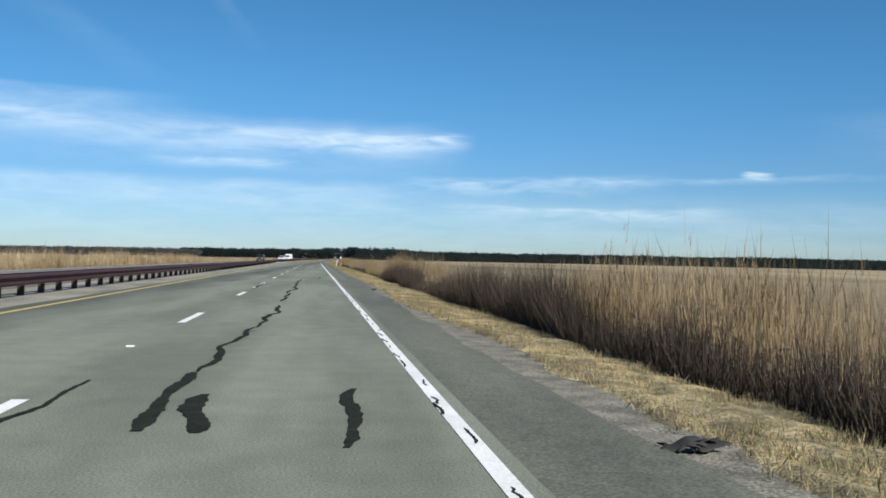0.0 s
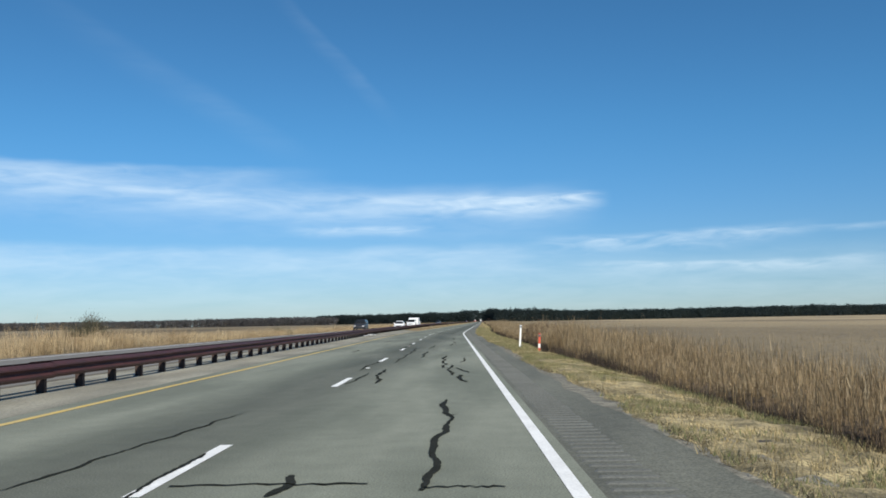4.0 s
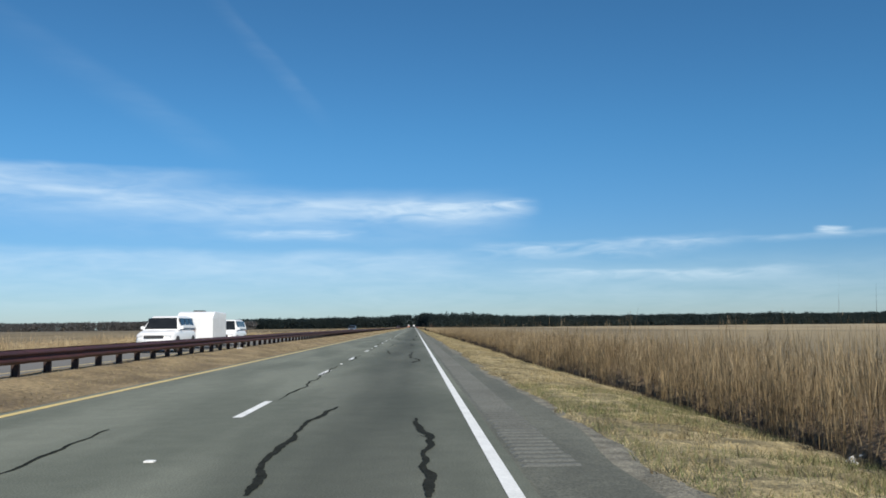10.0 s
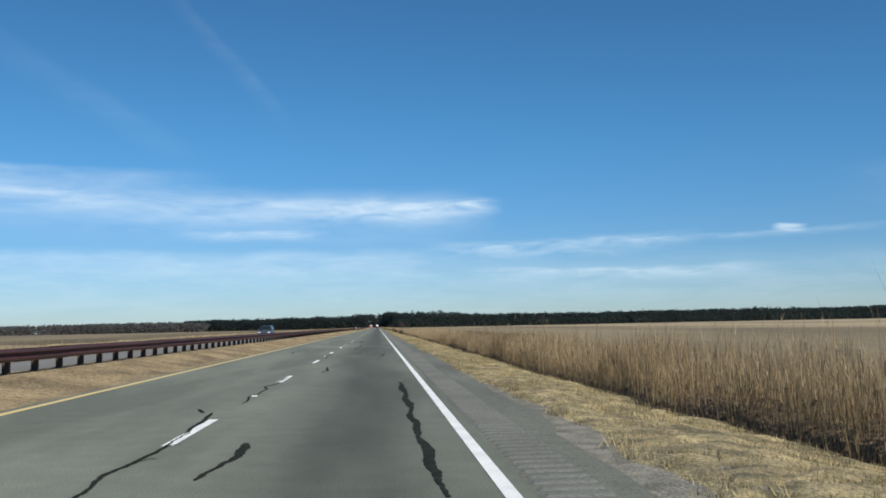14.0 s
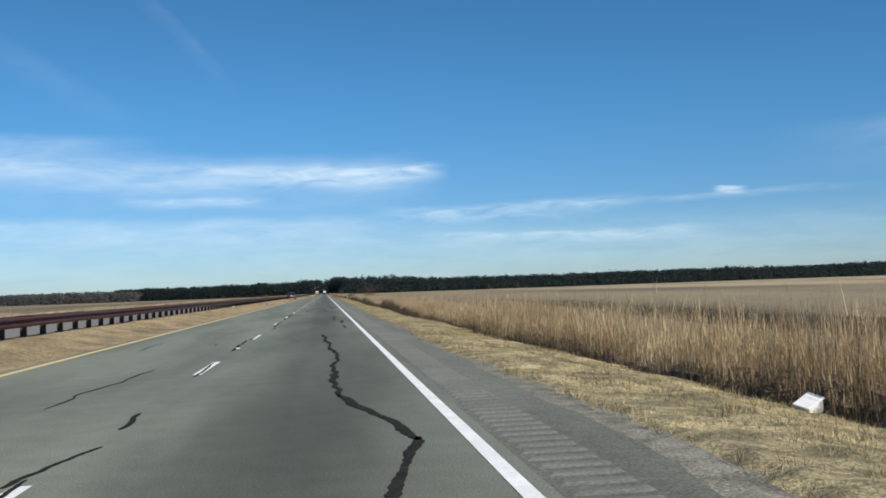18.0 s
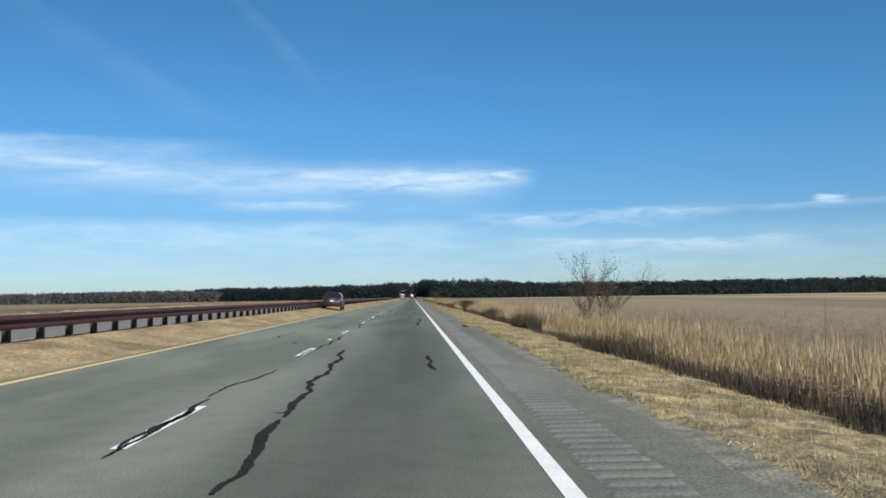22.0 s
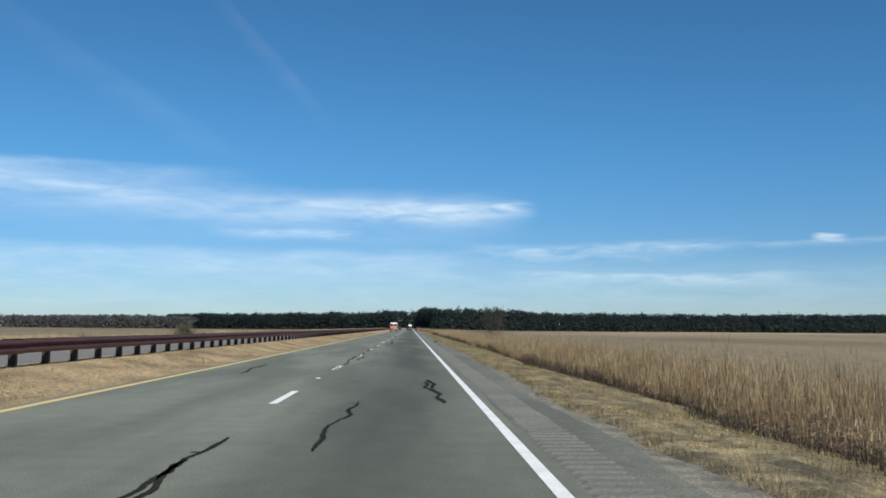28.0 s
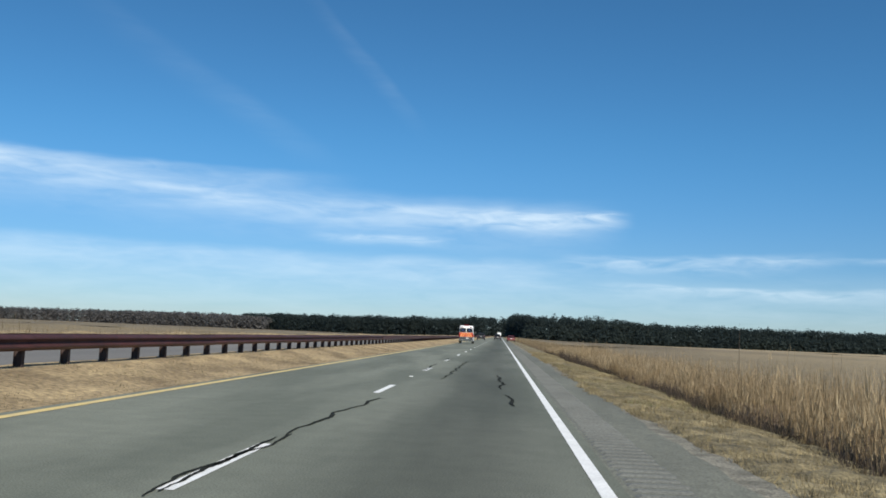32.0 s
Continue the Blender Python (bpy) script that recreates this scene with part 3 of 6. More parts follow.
def spikes(x, y, z, h, w, lean):
    """Single narrow triangles, each with its own lean."""
    n = len(x)
    a, face = RNG.uniform(0, 6.2832, n), RNG.uniform(0, 3.1416, n)
    v = np.empty((n, 3, 3))
    v[:, 0] = np.stack([x - w * np.cos(face) / 2, y - w * np.sin(face) / 2, z], -1)
    v[:, 1] = np.stack([x + w * np.cos(face) / 2, y + w * np.sin(face) / 2, z], -1)
    v[:, 2] = np.stack([x + np.cos(a) * h * lean, y + np.sin(a) * h * lean, z + h * np.sqrt(1 - lean ** 2)], -1)
    return v.reshape(-1, 3), np.arange(3 * n).reshape(-1, 3)


def front(y):
    """The ragged line where the reeds begin."""
    return reed_edge(y) + wobble(y, 1.5, 0.22, 21) + wobble(y, 4.0, 0.25, 24) + wobble(y, 11, 0.3, 22)


def reed_bed(name, y0, y1, count, depth, side, label):
    y = RNG.uniform(y0, y1, count)
    back = RNG.beta(0.8, 1.7, count) * depth
    thick = 0.55 * clump(y, back + 3, 0.7, 26) + 0.45 * clump(y, back + 3, 2.6, 27)
    ok = thick + RNG.uniform(-0.25, 0.25, count) > 0.28
    y, back = y[ok], back[ok]
    count = len(y)
    if side > 0:
        d = front(y) + back
        zg = verge_z(d)
        top = np.interp(y, REED_TOP_Y, REED_TOP_Z)
        top = top + wobble(y, 2.5, 0.18, 23) + wobble(y, 0.8, 0.09, 28) - np.clip(0.7 - back, 0, 0.7) * 0.35 - np.clip(back - 2.2, 0, 4) * 0.13
    else:
        d = rail_d(y) - 12.5 - wobble(y, 4, 0.6, 31) - back
        zg = np.full(count, -0.8)
        top = np.interp(y, [0, 150, 220, 1200], [1.25, 1.2, 0.75, 0.7]) + wobble(y, 3, 0.2, 33)
    h = (top - zg) * np.clip(RNG.normal(0.84, 0.16, count), 0.3, 1.15)
    h *= 0.78 + 0.2 * clump(y, d, 1.7, 40 + side) + 0.16 * clump(y, d, 5.0, 46)
    high = RNG.uniform(0, 1, count) < 0.035
    h[high] *= RNG.uniform(1.1, 1.32, high.sum())
    x = d + bend(y)
    stalks = blades(x, y, zg - 0.03, h, RNG.uniform(0.006, 0.013, count), RNG.uniform(0, 0.17, count), 0.15, (0.0, 1.0), (1.0, 0.4))
    ob = put(name, mesh_of(name, *stalks), M_REED, None, label, "reeds", "stuff")
    # dry leaves that clasp the upper part of each stalk
    sets = []
    for lo, hi in ((0.12, 0.4), (0.3, 0.6), (0.45, 0.76), (0.56, 0.84), (0.66, 0.88)):
        m = RNG.uniform(0, 1, count) < 0.85
        if lo < 0.35:
            m &= ~((y < 64) | ((y > 560) & (y < 680)))
        n = m.sum()
        sets.append(spikes(x[m] + RNG.normal(0, 0.05, n), y[m] + RNG.normal(0, 0.05, n), zg[m] + h[m] * RNG.uniform(lo, hi, n),
                           h[m] * RNG.uniform(0.16, 0.36, n), RNG.uniform(0.006, 0.017, n), RNG.uniform(0.02, 0.4, n)))
    put("reed_leaves", mesh_of("reed_leaves", *merged(*sets)), M_LEAF, ob, "dry straw-coloured leaves")
    # plumes
    p = (RNG.uniform(0, 1, count) < 0.10) | high
    n = p.sum()
    spray = [spikes(x[p] + RNG.normal(0, 0.02, n), y[p] + RNG.normal(0, 0.02, n), zg[p] + h[p] * RNG.uniform(0.86, 0.95, n), RNG.uniform(0.10, 0.22, n), RNG.uniform(0.007, 0.014, n), RNG.uniform(0.05, 0.45, n)) for _ in range(3)]
    plumes = merged(*spray)
    put("reed_plumes", mesh_of("reed_plumes", *plumes), M_PLUME, ob, "feathery pale seed heads")
    return ob


def recess(y, d):
    """How far the marsh lies lower just behind the reeds."""
    return np.interp(d, [5.5, 7.5, 10.5, 16.0, 24.0], [0.0, 0.30, 0.38, 0.22, 0.0]) * (0.3 + 1.1 * clump(y, 0 * d, 42.0, 65))


# Broken reed litter, its dark colour also painting the shade under the reeds.
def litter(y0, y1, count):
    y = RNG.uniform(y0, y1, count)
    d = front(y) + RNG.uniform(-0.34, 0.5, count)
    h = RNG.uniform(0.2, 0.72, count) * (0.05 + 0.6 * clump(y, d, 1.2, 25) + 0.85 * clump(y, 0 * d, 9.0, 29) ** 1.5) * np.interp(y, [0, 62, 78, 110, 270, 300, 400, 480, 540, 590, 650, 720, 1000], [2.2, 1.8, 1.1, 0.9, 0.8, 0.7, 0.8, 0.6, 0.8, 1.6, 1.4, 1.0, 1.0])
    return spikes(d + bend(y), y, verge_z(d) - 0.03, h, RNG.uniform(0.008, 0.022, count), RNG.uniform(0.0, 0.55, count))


reed_bed("reed_bed", 0, 480, 120000, 4.6, 1, "dense tan reeds with dark bases along the verge")
reed_bed("reed_bed", 480, 1010, 132000, 4.6, 1, "dense tan reeds with dark bases along the verge")
reed_bed("reed_bed", 1010, 1700, 34000, 7.0, 1, "far reeds along the verge towards the woods")
reed_bed("reed_bed", 60, 420, 52000, 4.0, -1, "tan reeds beyond the opposite carriageway")


def reed_fill(y0, y1, side, mat, label):
    """A closed sheet for the dense inside of the reeds, which no light gets through."""
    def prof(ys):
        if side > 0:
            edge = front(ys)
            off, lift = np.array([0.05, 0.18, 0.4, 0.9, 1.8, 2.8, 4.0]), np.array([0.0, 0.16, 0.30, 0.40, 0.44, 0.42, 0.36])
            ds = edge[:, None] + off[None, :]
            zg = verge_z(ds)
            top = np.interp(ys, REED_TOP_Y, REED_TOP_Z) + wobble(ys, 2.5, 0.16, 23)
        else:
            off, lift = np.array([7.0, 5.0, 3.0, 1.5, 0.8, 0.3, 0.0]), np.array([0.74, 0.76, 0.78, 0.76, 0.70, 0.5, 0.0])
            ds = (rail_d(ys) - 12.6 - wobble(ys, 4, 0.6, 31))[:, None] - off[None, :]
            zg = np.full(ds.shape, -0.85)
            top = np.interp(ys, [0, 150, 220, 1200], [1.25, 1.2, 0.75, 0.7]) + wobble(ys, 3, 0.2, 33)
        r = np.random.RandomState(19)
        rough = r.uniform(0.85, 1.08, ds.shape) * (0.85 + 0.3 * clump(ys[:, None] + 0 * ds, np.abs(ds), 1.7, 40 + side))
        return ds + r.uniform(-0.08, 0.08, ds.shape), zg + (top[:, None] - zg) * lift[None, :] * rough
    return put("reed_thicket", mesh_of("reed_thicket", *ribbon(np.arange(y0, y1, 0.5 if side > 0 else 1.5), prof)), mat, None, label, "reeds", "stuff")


# Added to block the sun so that the reed foot goes dark.
reed_fill(-10, 1700, 1, M_REEDSHADE, "dark sheet added inside the reeds to shade their foot")
reed_bed("reed_bed", 420, 1000, 22000, 4.0, -1, "tan reeds beyond the opposite carriageway")
reed_fill(-10, 1700, -1, M_LEFTREED, "dense tan reeds beyond the opposite carriageway")
put("reed_litter", mesh_of("reed_litter", *merged(litter(0, 1010, 220000), litter(0, 70, 26000), litter(560, 690, 35000))), M_REEDDARK, None, "broken reed litter, coloured dark for the shade at the foot of the reeds", "reeds", "stuff")


def turf(y0, y1, count, d_of, z_of, h0, h1, w0, w1, keep=None):
    y = RNG.uniform(y0, y1, count)
    d = d_of(y, count)
    ok = np.ones(count, bool) if keep is None else keep(y, d)
    y, d = y[ok], d[ok]
    n = len(y)
    h = RNG.uniform(h0, h1, n) * (0.5 + 1.0 * clump(y, d, 0.6, 51))
    return spikes(d + bend(y), y, z_of(y, d), h, RNG.uniform(w0, w1, n), RNG.uniform(0.2, 0.97, n))


verge_d = lambda y, n: 1.40 + wobble(y, 1.0, 0.15, 8) + wobble(y, 7.0, 0.18, 9) + RNG.uniform(0, 1, n) ** 0.9 * (reed_edge(y) - 1.25)
put("verge_grass", mesh_of("verge_grass", *turf(0, 1000, 520000, verge_d, lambda y, d: verge_z(d) + 0.035, 0.04, 0.11, 0.006, 0.013, lambda y, d: clump(y, d, 0.8, 52) + 0.5 * clump(y, d, 2.6, 57) > 0.30)), M_GRASS, None,
    "tufts of dry straw-coloured grass on the verge", "grass", "stuff")
put("green_grass", mesh_of("green_grass", *turf(0, 1000, 160000, verge_d, lambda y, d: verge_z(d) + 0.04, 0.05, 0.12, 0.007, 0.014, lambda y, d: clump(y, d, 3.0, 53) * 0.6 + clump(y, d, 0.9, 55) * 0.4 > 0.64)), M_GREENGRASS, None,
    "patches of green grass among dry turf", "grass", "stuff")
put("green_grass", mesh_of("green_grass", *merged(
    turf(95, 300, 240000, verge_d, lambda y, d: verge_z(d) + 0.04, 0.05, 0.12, 0.006, 0.012, lambda y, d: clump(y, d, 2.4, 63) * 0.5 + clump(y, d, 0.7, 64) * 0.5 > 0.44),
    turf(860, 888, 48000, verge_d, lambda y, d: verge_z(d) + 0.04, 0.05, 0.12, 0.006, 0.012, lambda y, d: (clump(y, d, 0.7, 64) > 0.35) & (d > 2.0)))), M_GREENGRASS, None,
    "green grass growing through the dry turf", "grass", "stuff")
put("brown_grass", mesh_of("brown_grass", *turf(0, 1000, 260000, verge_d, lambda y, d: verge_z(d) + 0.04, 0.04, 0.10, 0.006, 0.012, lambda y, d: clump(y, d, 0.7, 58) * 0.6 + clump(y, d, 2.2, 59) * 0.4 > 0.52)), M_BROWNGRASS, None,
    "dark brown tufts among the dry turf", "grass", "stuff")


def tussocks(count, blades_each, h0, h1, seed, keep):
    """Mounded tufts, each a spray of bent blades from one root."""
    r = np.random.RandomState(seed)
    y = r.uniform(0, 1000, count)
    d = 1.38 + wobble(y, 1.0, 0.15, 8) + wobble(y, 7.0, 0.18, 9) + r.uniform(0, 1, count) * (reed_edge(y) - 1.35)
    ok = keep(y, d)
    y, d = np.repeat(y[ok], blades_each), np.repeat(d[ok], blades_each)
    n = len(y)
    size = np.repeat(r.uniform(0.55, 1.25, ok.sum()), blades_each)
    y, d = y + r.normal(0, 0.055, n) * size, d + r.normal(0, 0.055, n) * size
    return spikes(d + bend(y), y, verge_z(d) + 0.02, r.uniform(h0, h1, n) * size, r.uniform(0.006, 0.014, n), r.uniform(0.2, 0.9, n))


put("verge_tussocks", mesh_of("verge_tussocks", *tussocks(6500, 20, 0.08, 0.19, 101, lambda y, d: clump(y, d, 2.0, 102) > 0.4)), M_GRASS, None, "coarse straw-coloured tussocks on the verge", "grass", "stuff")
put("brown_tussocks", mesh_of("brown_tussocks", *tussocks(10500, 16, 0.06, 0.15, 103, lambda y, d: clump(y, d, 1.3, 104) > 0.5)), M_BROWNGRASS, None, "dark brown tussocks among the dry grass", "grass", "stuff")
put("edge_weeds", mesh_of("edge_weeds", *tussocks(9000, 16, 0.05, 0.13, 105, lambda y, d: (d < 1.85 + wobble(y, 3.0, 0.15, 106)) & (clump(y, 0 * d, 2.2, 107) > 0.52))), M_BROWNGRASS, None, "low brown weeds along the gravel edge", "grass", "stuff")
put("median_grass", mesh_of("median_grass", *turf(256, 980, 130000, lambda y, n: rail_d(y) + RNG.uniform(-1.4, 2.5, n), lambda y, d: np.interp((d - rail_d(y)) / 2.58, [-0.6, 0, 0.35, 0.85, 1.0], [0.3, 1.0, 0.75, 0.08, 0.0]) * rail_z(y) - 0.01, 0.03, 0.08, 0.007, 0.016,
    lambda y, d: clump(y, d, 0.9, 54) > 0.35)), M_GRASS, None, "short dry grass on the median", "grass", "stuff")
put("brown_grass", mesh_of("brown_grass", *turf(256, 980, 90000, lambda y, n: rail_d(y) + RNG.uniform(-1.4, 2.4, n), lambda y, d: np.interp((d - rail_d(y)) / 2.58, [-0.6, 0, 0.35, 0.85, 1.0], [0.3, 1.0, 0.75, 0.08, 0.0]) * rail_z(y) - 0.01, 0.03, 0.09, 0.010, 0.022,
    lambda y, d: clump(y, d + 20, 1.1, 66) * 0.6 + clump(y, d + 20, 3.5, 67) * 0.4 > 0.6)), M_BROWNGRASS, None, "darker worn patches of median turf", "grass", "stuff")


# ---------------------------------------------------------------- marsh canopy
def creek(y, d):
    """1 in the open water behind the reeds, 0 outside it."""
    def rise(v):
        return np.clip(v, 0, 1)
    far = 17.6 + wobble(np.abs(y), 14.0, 0.8, 91)
    return rise((d - np.interp(y, [505, 528, 560, 604], [9.6, 11.6, 15.0, 17.0])) / 1.5) * rise((far - d) / 0.8) * rise((y - 502) / 12) * rise((604 - y) / 14)


M_WATER = material("still_water", (0.115, 0.098, 0.072), (0.080, 0.070, 0.052), 0.3, 0.42, gloss=0.3, bump=0.3, bump_scale=3.0)
put("water", mesh_of("water", *ribbon(np.arange(496.0, 612.0, 4.0), strip(7.5, 21.0, -0.80, 4))), M_WATER, None, "narrow creek of still dark water among the reeds", "water", "structure")


def canopy(name, d_rows, y_rows, z0, amp, label, foot=None):
    ds, ys = np.meshgrid(d_rows, y_rows)
    r = np.random.RandomState(len(d_rows))
    low = clump(ys, ds, 26.0, 61)
    zs = z0 + r.uniform(-amp, amp, ds.shape) - 0.3 * np.clip(low - 0.55, 0, 1)
    if foot:
        zs += np.interp(ds, *foot)
        zs -= recess(ys, ds)
    zs -= sink(ys, ds)
    open_water = creek(ys, ds)
    zs = zs * (1 - open_water) - 1.15 * open_water
    v = np.stack([ds + bend(ys), ys, zs], -1).reshape(-1, 3)
    n, k = ds.shape
    i = np.arange(n - 1)[:, None] * k + np.arange(k - 1)[None, :]
    f = np.stack([i, i + 1, i + k + 1, i + k], -1).reshape(-1, 4)
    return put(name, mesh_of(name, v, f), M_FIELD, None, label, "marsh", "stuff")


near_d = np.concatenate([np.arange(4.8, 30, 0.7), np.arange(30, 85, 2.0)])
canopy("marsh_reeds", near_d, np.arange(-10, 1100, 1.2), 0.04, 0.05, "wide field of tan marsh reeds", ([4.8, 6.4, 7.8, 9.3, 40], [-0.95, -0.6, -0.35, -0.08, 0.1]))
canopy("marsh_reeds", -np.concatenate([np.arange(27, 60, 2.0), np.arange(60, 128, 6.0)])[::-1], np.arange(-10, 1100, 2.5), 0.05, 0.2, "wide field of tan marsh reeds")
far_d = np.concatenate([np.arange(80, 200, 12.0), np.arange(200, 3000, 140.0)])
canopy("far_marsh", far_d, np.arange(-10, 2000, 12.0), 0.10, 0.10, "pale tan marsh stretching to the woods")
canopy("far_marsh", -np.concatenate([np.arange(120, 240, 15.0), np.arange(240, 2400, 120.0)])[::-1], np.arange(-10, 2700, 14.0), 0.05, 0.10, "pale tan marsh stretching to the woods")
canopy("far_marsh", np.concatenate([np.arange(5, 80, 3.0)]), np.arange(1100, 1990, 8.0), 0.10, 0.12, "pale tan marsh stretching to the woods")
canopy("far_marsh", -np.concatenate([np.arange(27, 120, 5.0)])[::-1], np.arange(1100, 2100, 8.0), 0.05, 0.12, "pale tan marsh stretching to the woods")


def tufts(count, d0, d1, y1, zt):
    y = RNG.uniform(-5, y1, count)
    d = d0 + RNG.uniform(0, 1, count) ** 2.4 * (d1 - d0)
    dry = creek(y, d) < 0.2
    y, d = y[dry], d[dry]
    count = len(y)
    top = zt + 0.3 + RNG.normal(0, 0.07, count) + 0.14 * clump(y, np.abs(d), 6.0, 71) - recess(y, d)
    return spikes(d + bend(y), y, 0 * y - 0.3, np.maximum(0.1, top), RNG.uniform(0.012, 0.03, count), RNG.uniform(0, 0.35, count))


def creek_bank(count):
    y = RNG.uniform(498, 608, count)
    d = 17.7 + wobble(y, 14.0, 0.8, 91) + RNG.uniform(-0.9, 0.5, count)
    return spikes(d + bend(y), y, 0 * y - 0.95, RNG.uniform(0.5, 1.15, count), RNG.uniform(0.02, 0.06, count), RNG.uniform(0, 0.4, count))


put("bank_reeds", mesh_of("bank_reeds", *creek_bank(16000)), M_REEDDARK, None, "dark broken reeds along the bank of the creek", "reeds", "stuff")
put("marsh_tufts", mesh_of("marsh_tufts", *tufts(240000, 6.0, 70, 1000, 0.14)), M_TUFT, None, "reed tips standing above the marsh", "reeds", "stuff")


# ---------------------------------------------------------------- woods
def woods(rows, count, h0, h1, seed, pine=True, gap=15):
    """Many trees along a broken line of the plan: trunks and ragged crowns of small tufts."""
    r = np.random.RandomState(seed)
    pts = np.array(rows, float)
    seg = np.linalg.norm(np.diff(pts, axis=0), axis=1)
    cum = np.concatenate([[0], np.cumsum(seg)])
    s = r.uniform(0, cum[-1], count)
    x, y = np.interp(s, cum, pts[:, 0]), np.interp(s, cum, pts[:, 1])
    depth = r.uniform(0, 1, count) ** 1.3 * 60 * (np.arange(count) % 5 > 1)
    y = y + depth
    keep = np.abs(x + 6) > gap
    x, y, back = x[keep], y[keep], depth[keep]
    n = len(x)
    h = r.uniform(0.7 * h0 + 0.3 * h1, h1, n) * (0.78 + 0.17 * clump(x + 5000, y, 24.0, seed) + 0.20 * clump(x + 5000, y, 130.0, seed + 9)) * np.where(r.uniform(0, 1, n) < 0.06, 1.10, 1.0)
    h *= np.interp(x, [110, 150], [1.0, 0.87])
    low = sink(y, x)
    k = 46
    t = r.uniform(0.0, 1.0, (n, k)) ** 0.85
    t = np.where(back[:, None] > 14, 0.6 + 0.4 * t, t)
    rad = 6.5 * np.clip(1.06 - t ** 3.0, 0.12, 1) ** 0.6
    a = r.uniform(0, 2 * np.pi, (n, k))
    q = rad * np.sqrt(r.uniform(0.1, 1, (n, k)))
    c = np.stack([x[:, None] + np.cos(a) * q, y[:, None] + np.sin(a) * q, (h + low)[:, None] * t - 1.0 - low[:, None]], -1).reshape(-1, 3)
    m = len(c)
    size = r.uniform(1.3, 2.6, m) * (1.15 - 0.62 * t.reshape(-1) ** 2) * (1.0 if pine else 1.25)
    u = r.normal(0, 1, (m, 3)) * (1, 1, 0.6)
    u /= np.linalg.norm(u, axis=1)[:, None]
    w = np.cross(u, r.normal(0, 1, (m, 3)))
    w /= np.linalg.norm(w, axis=1)[:, None]
    u *= size[:, None]
    w *= (size * r.uniform(0.35, 0.8, m))[:, None]
    v = np.stack([c - u - 0.3 * w, c - 0.2 * u - w, c + u + 0.8 * w], 1).reshape(-1, 3)
    f = np.arange(3 * m).reshape(-1, 3)
    # trunks
    ang = np.arange(5) * 2 * np.pi / 5
    ring = np.stack([np.cos(ang), np.sin(ang)], -1)
    tv = np.empty((n, 2, 5, 3))
    tv[:, 0, :, :2] = np.stack([x, y], -1)[:, None] + ring * 0.28
    tv[:, 1, :, :2] = np.stack([x, y], -1)[:, None] + ring * 0.08
    tv[:, 0, :, 2] = (-1.2 - low)[:, None]
    tv[:, 1, :, 2] = (h * 0.7)[:, None]
    b = np.arange(n)[:, None] * 10 + np.arange(5)[None, :]
    b2 = np.arange(n)[:, None] * 10 + (np.arange(5)[None, :] + 1) % 5
    tf = np.concatenate([np.stack([b, b2, b2 + 5], -1).reshape(-1, 3), np.stack([b, b2 + 5, b + 5], -1).reshape(-1, 3)])
    return merged((v, f), (tv.reshape(-1, 3), tf))


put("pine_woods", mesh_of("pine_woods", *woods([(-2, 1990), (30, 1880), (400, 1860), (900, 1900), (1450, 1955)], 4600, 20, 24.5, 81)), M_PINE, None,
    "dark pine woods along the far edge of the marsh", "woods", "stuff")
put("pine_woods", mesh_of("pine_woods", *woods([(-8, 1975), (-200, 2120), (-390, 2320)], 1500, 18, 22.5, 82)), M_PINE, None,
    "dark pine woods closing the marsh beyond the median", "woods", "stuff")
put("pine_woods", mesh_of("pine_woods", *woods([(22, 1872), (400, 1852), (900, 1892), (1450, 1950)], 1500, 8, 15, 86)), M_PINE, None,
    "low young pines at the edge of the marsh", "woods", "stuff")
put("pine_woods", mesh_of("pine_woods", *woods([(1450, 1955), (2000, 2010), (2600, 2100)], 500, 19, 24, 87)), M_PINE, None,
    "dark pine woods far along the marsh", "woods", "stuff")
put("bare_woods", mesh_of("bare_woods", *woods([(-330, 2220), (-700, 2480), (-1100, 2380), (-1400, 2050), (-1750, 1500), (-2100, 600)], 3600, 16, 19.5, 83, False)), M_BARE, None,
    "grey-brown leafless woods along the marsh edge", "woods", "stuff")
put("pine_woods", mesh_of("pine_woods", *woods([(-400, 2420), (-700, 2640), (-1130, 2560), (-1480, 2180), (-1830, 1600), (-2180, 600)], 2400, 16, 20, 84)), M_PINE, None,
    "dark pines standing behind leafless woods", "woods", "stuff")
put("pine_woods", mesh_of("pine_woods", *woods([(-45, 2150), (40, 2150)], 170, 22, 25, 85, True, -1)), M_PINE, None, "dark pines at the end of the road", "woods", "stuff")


def tall_stalks(y0, y1, count, seed):
    """A few old stalks that stand far above the rest."""
    r = np.random.RandomState(seed)
    y = r.uniform(y0, y1, count)
    d = reed_edge(y) + r.uniform(0.2, 3.0, count)
    return blades(d + bend(y), y, verge_z(d) - 0.05, r.uniform(1.6, 2.4, count), r.uniform(0.010, 0.018, count), r.uniform(0, 0.12, count))


put("tall_stalks", mesh_of("tall_stalks", *merged(tall_stalks(68, 77, 40, 1), tall_stalks(286, 302, 30, 2), tall_stalks(366, 398, 70, 3), tall_stalks(400, 500, 40, 4), tall_stalks(540, 1000, 60, 5))), M_REEDDARK, None,
    "single tall dark stalks above the reeds", "reeds", "stuff")


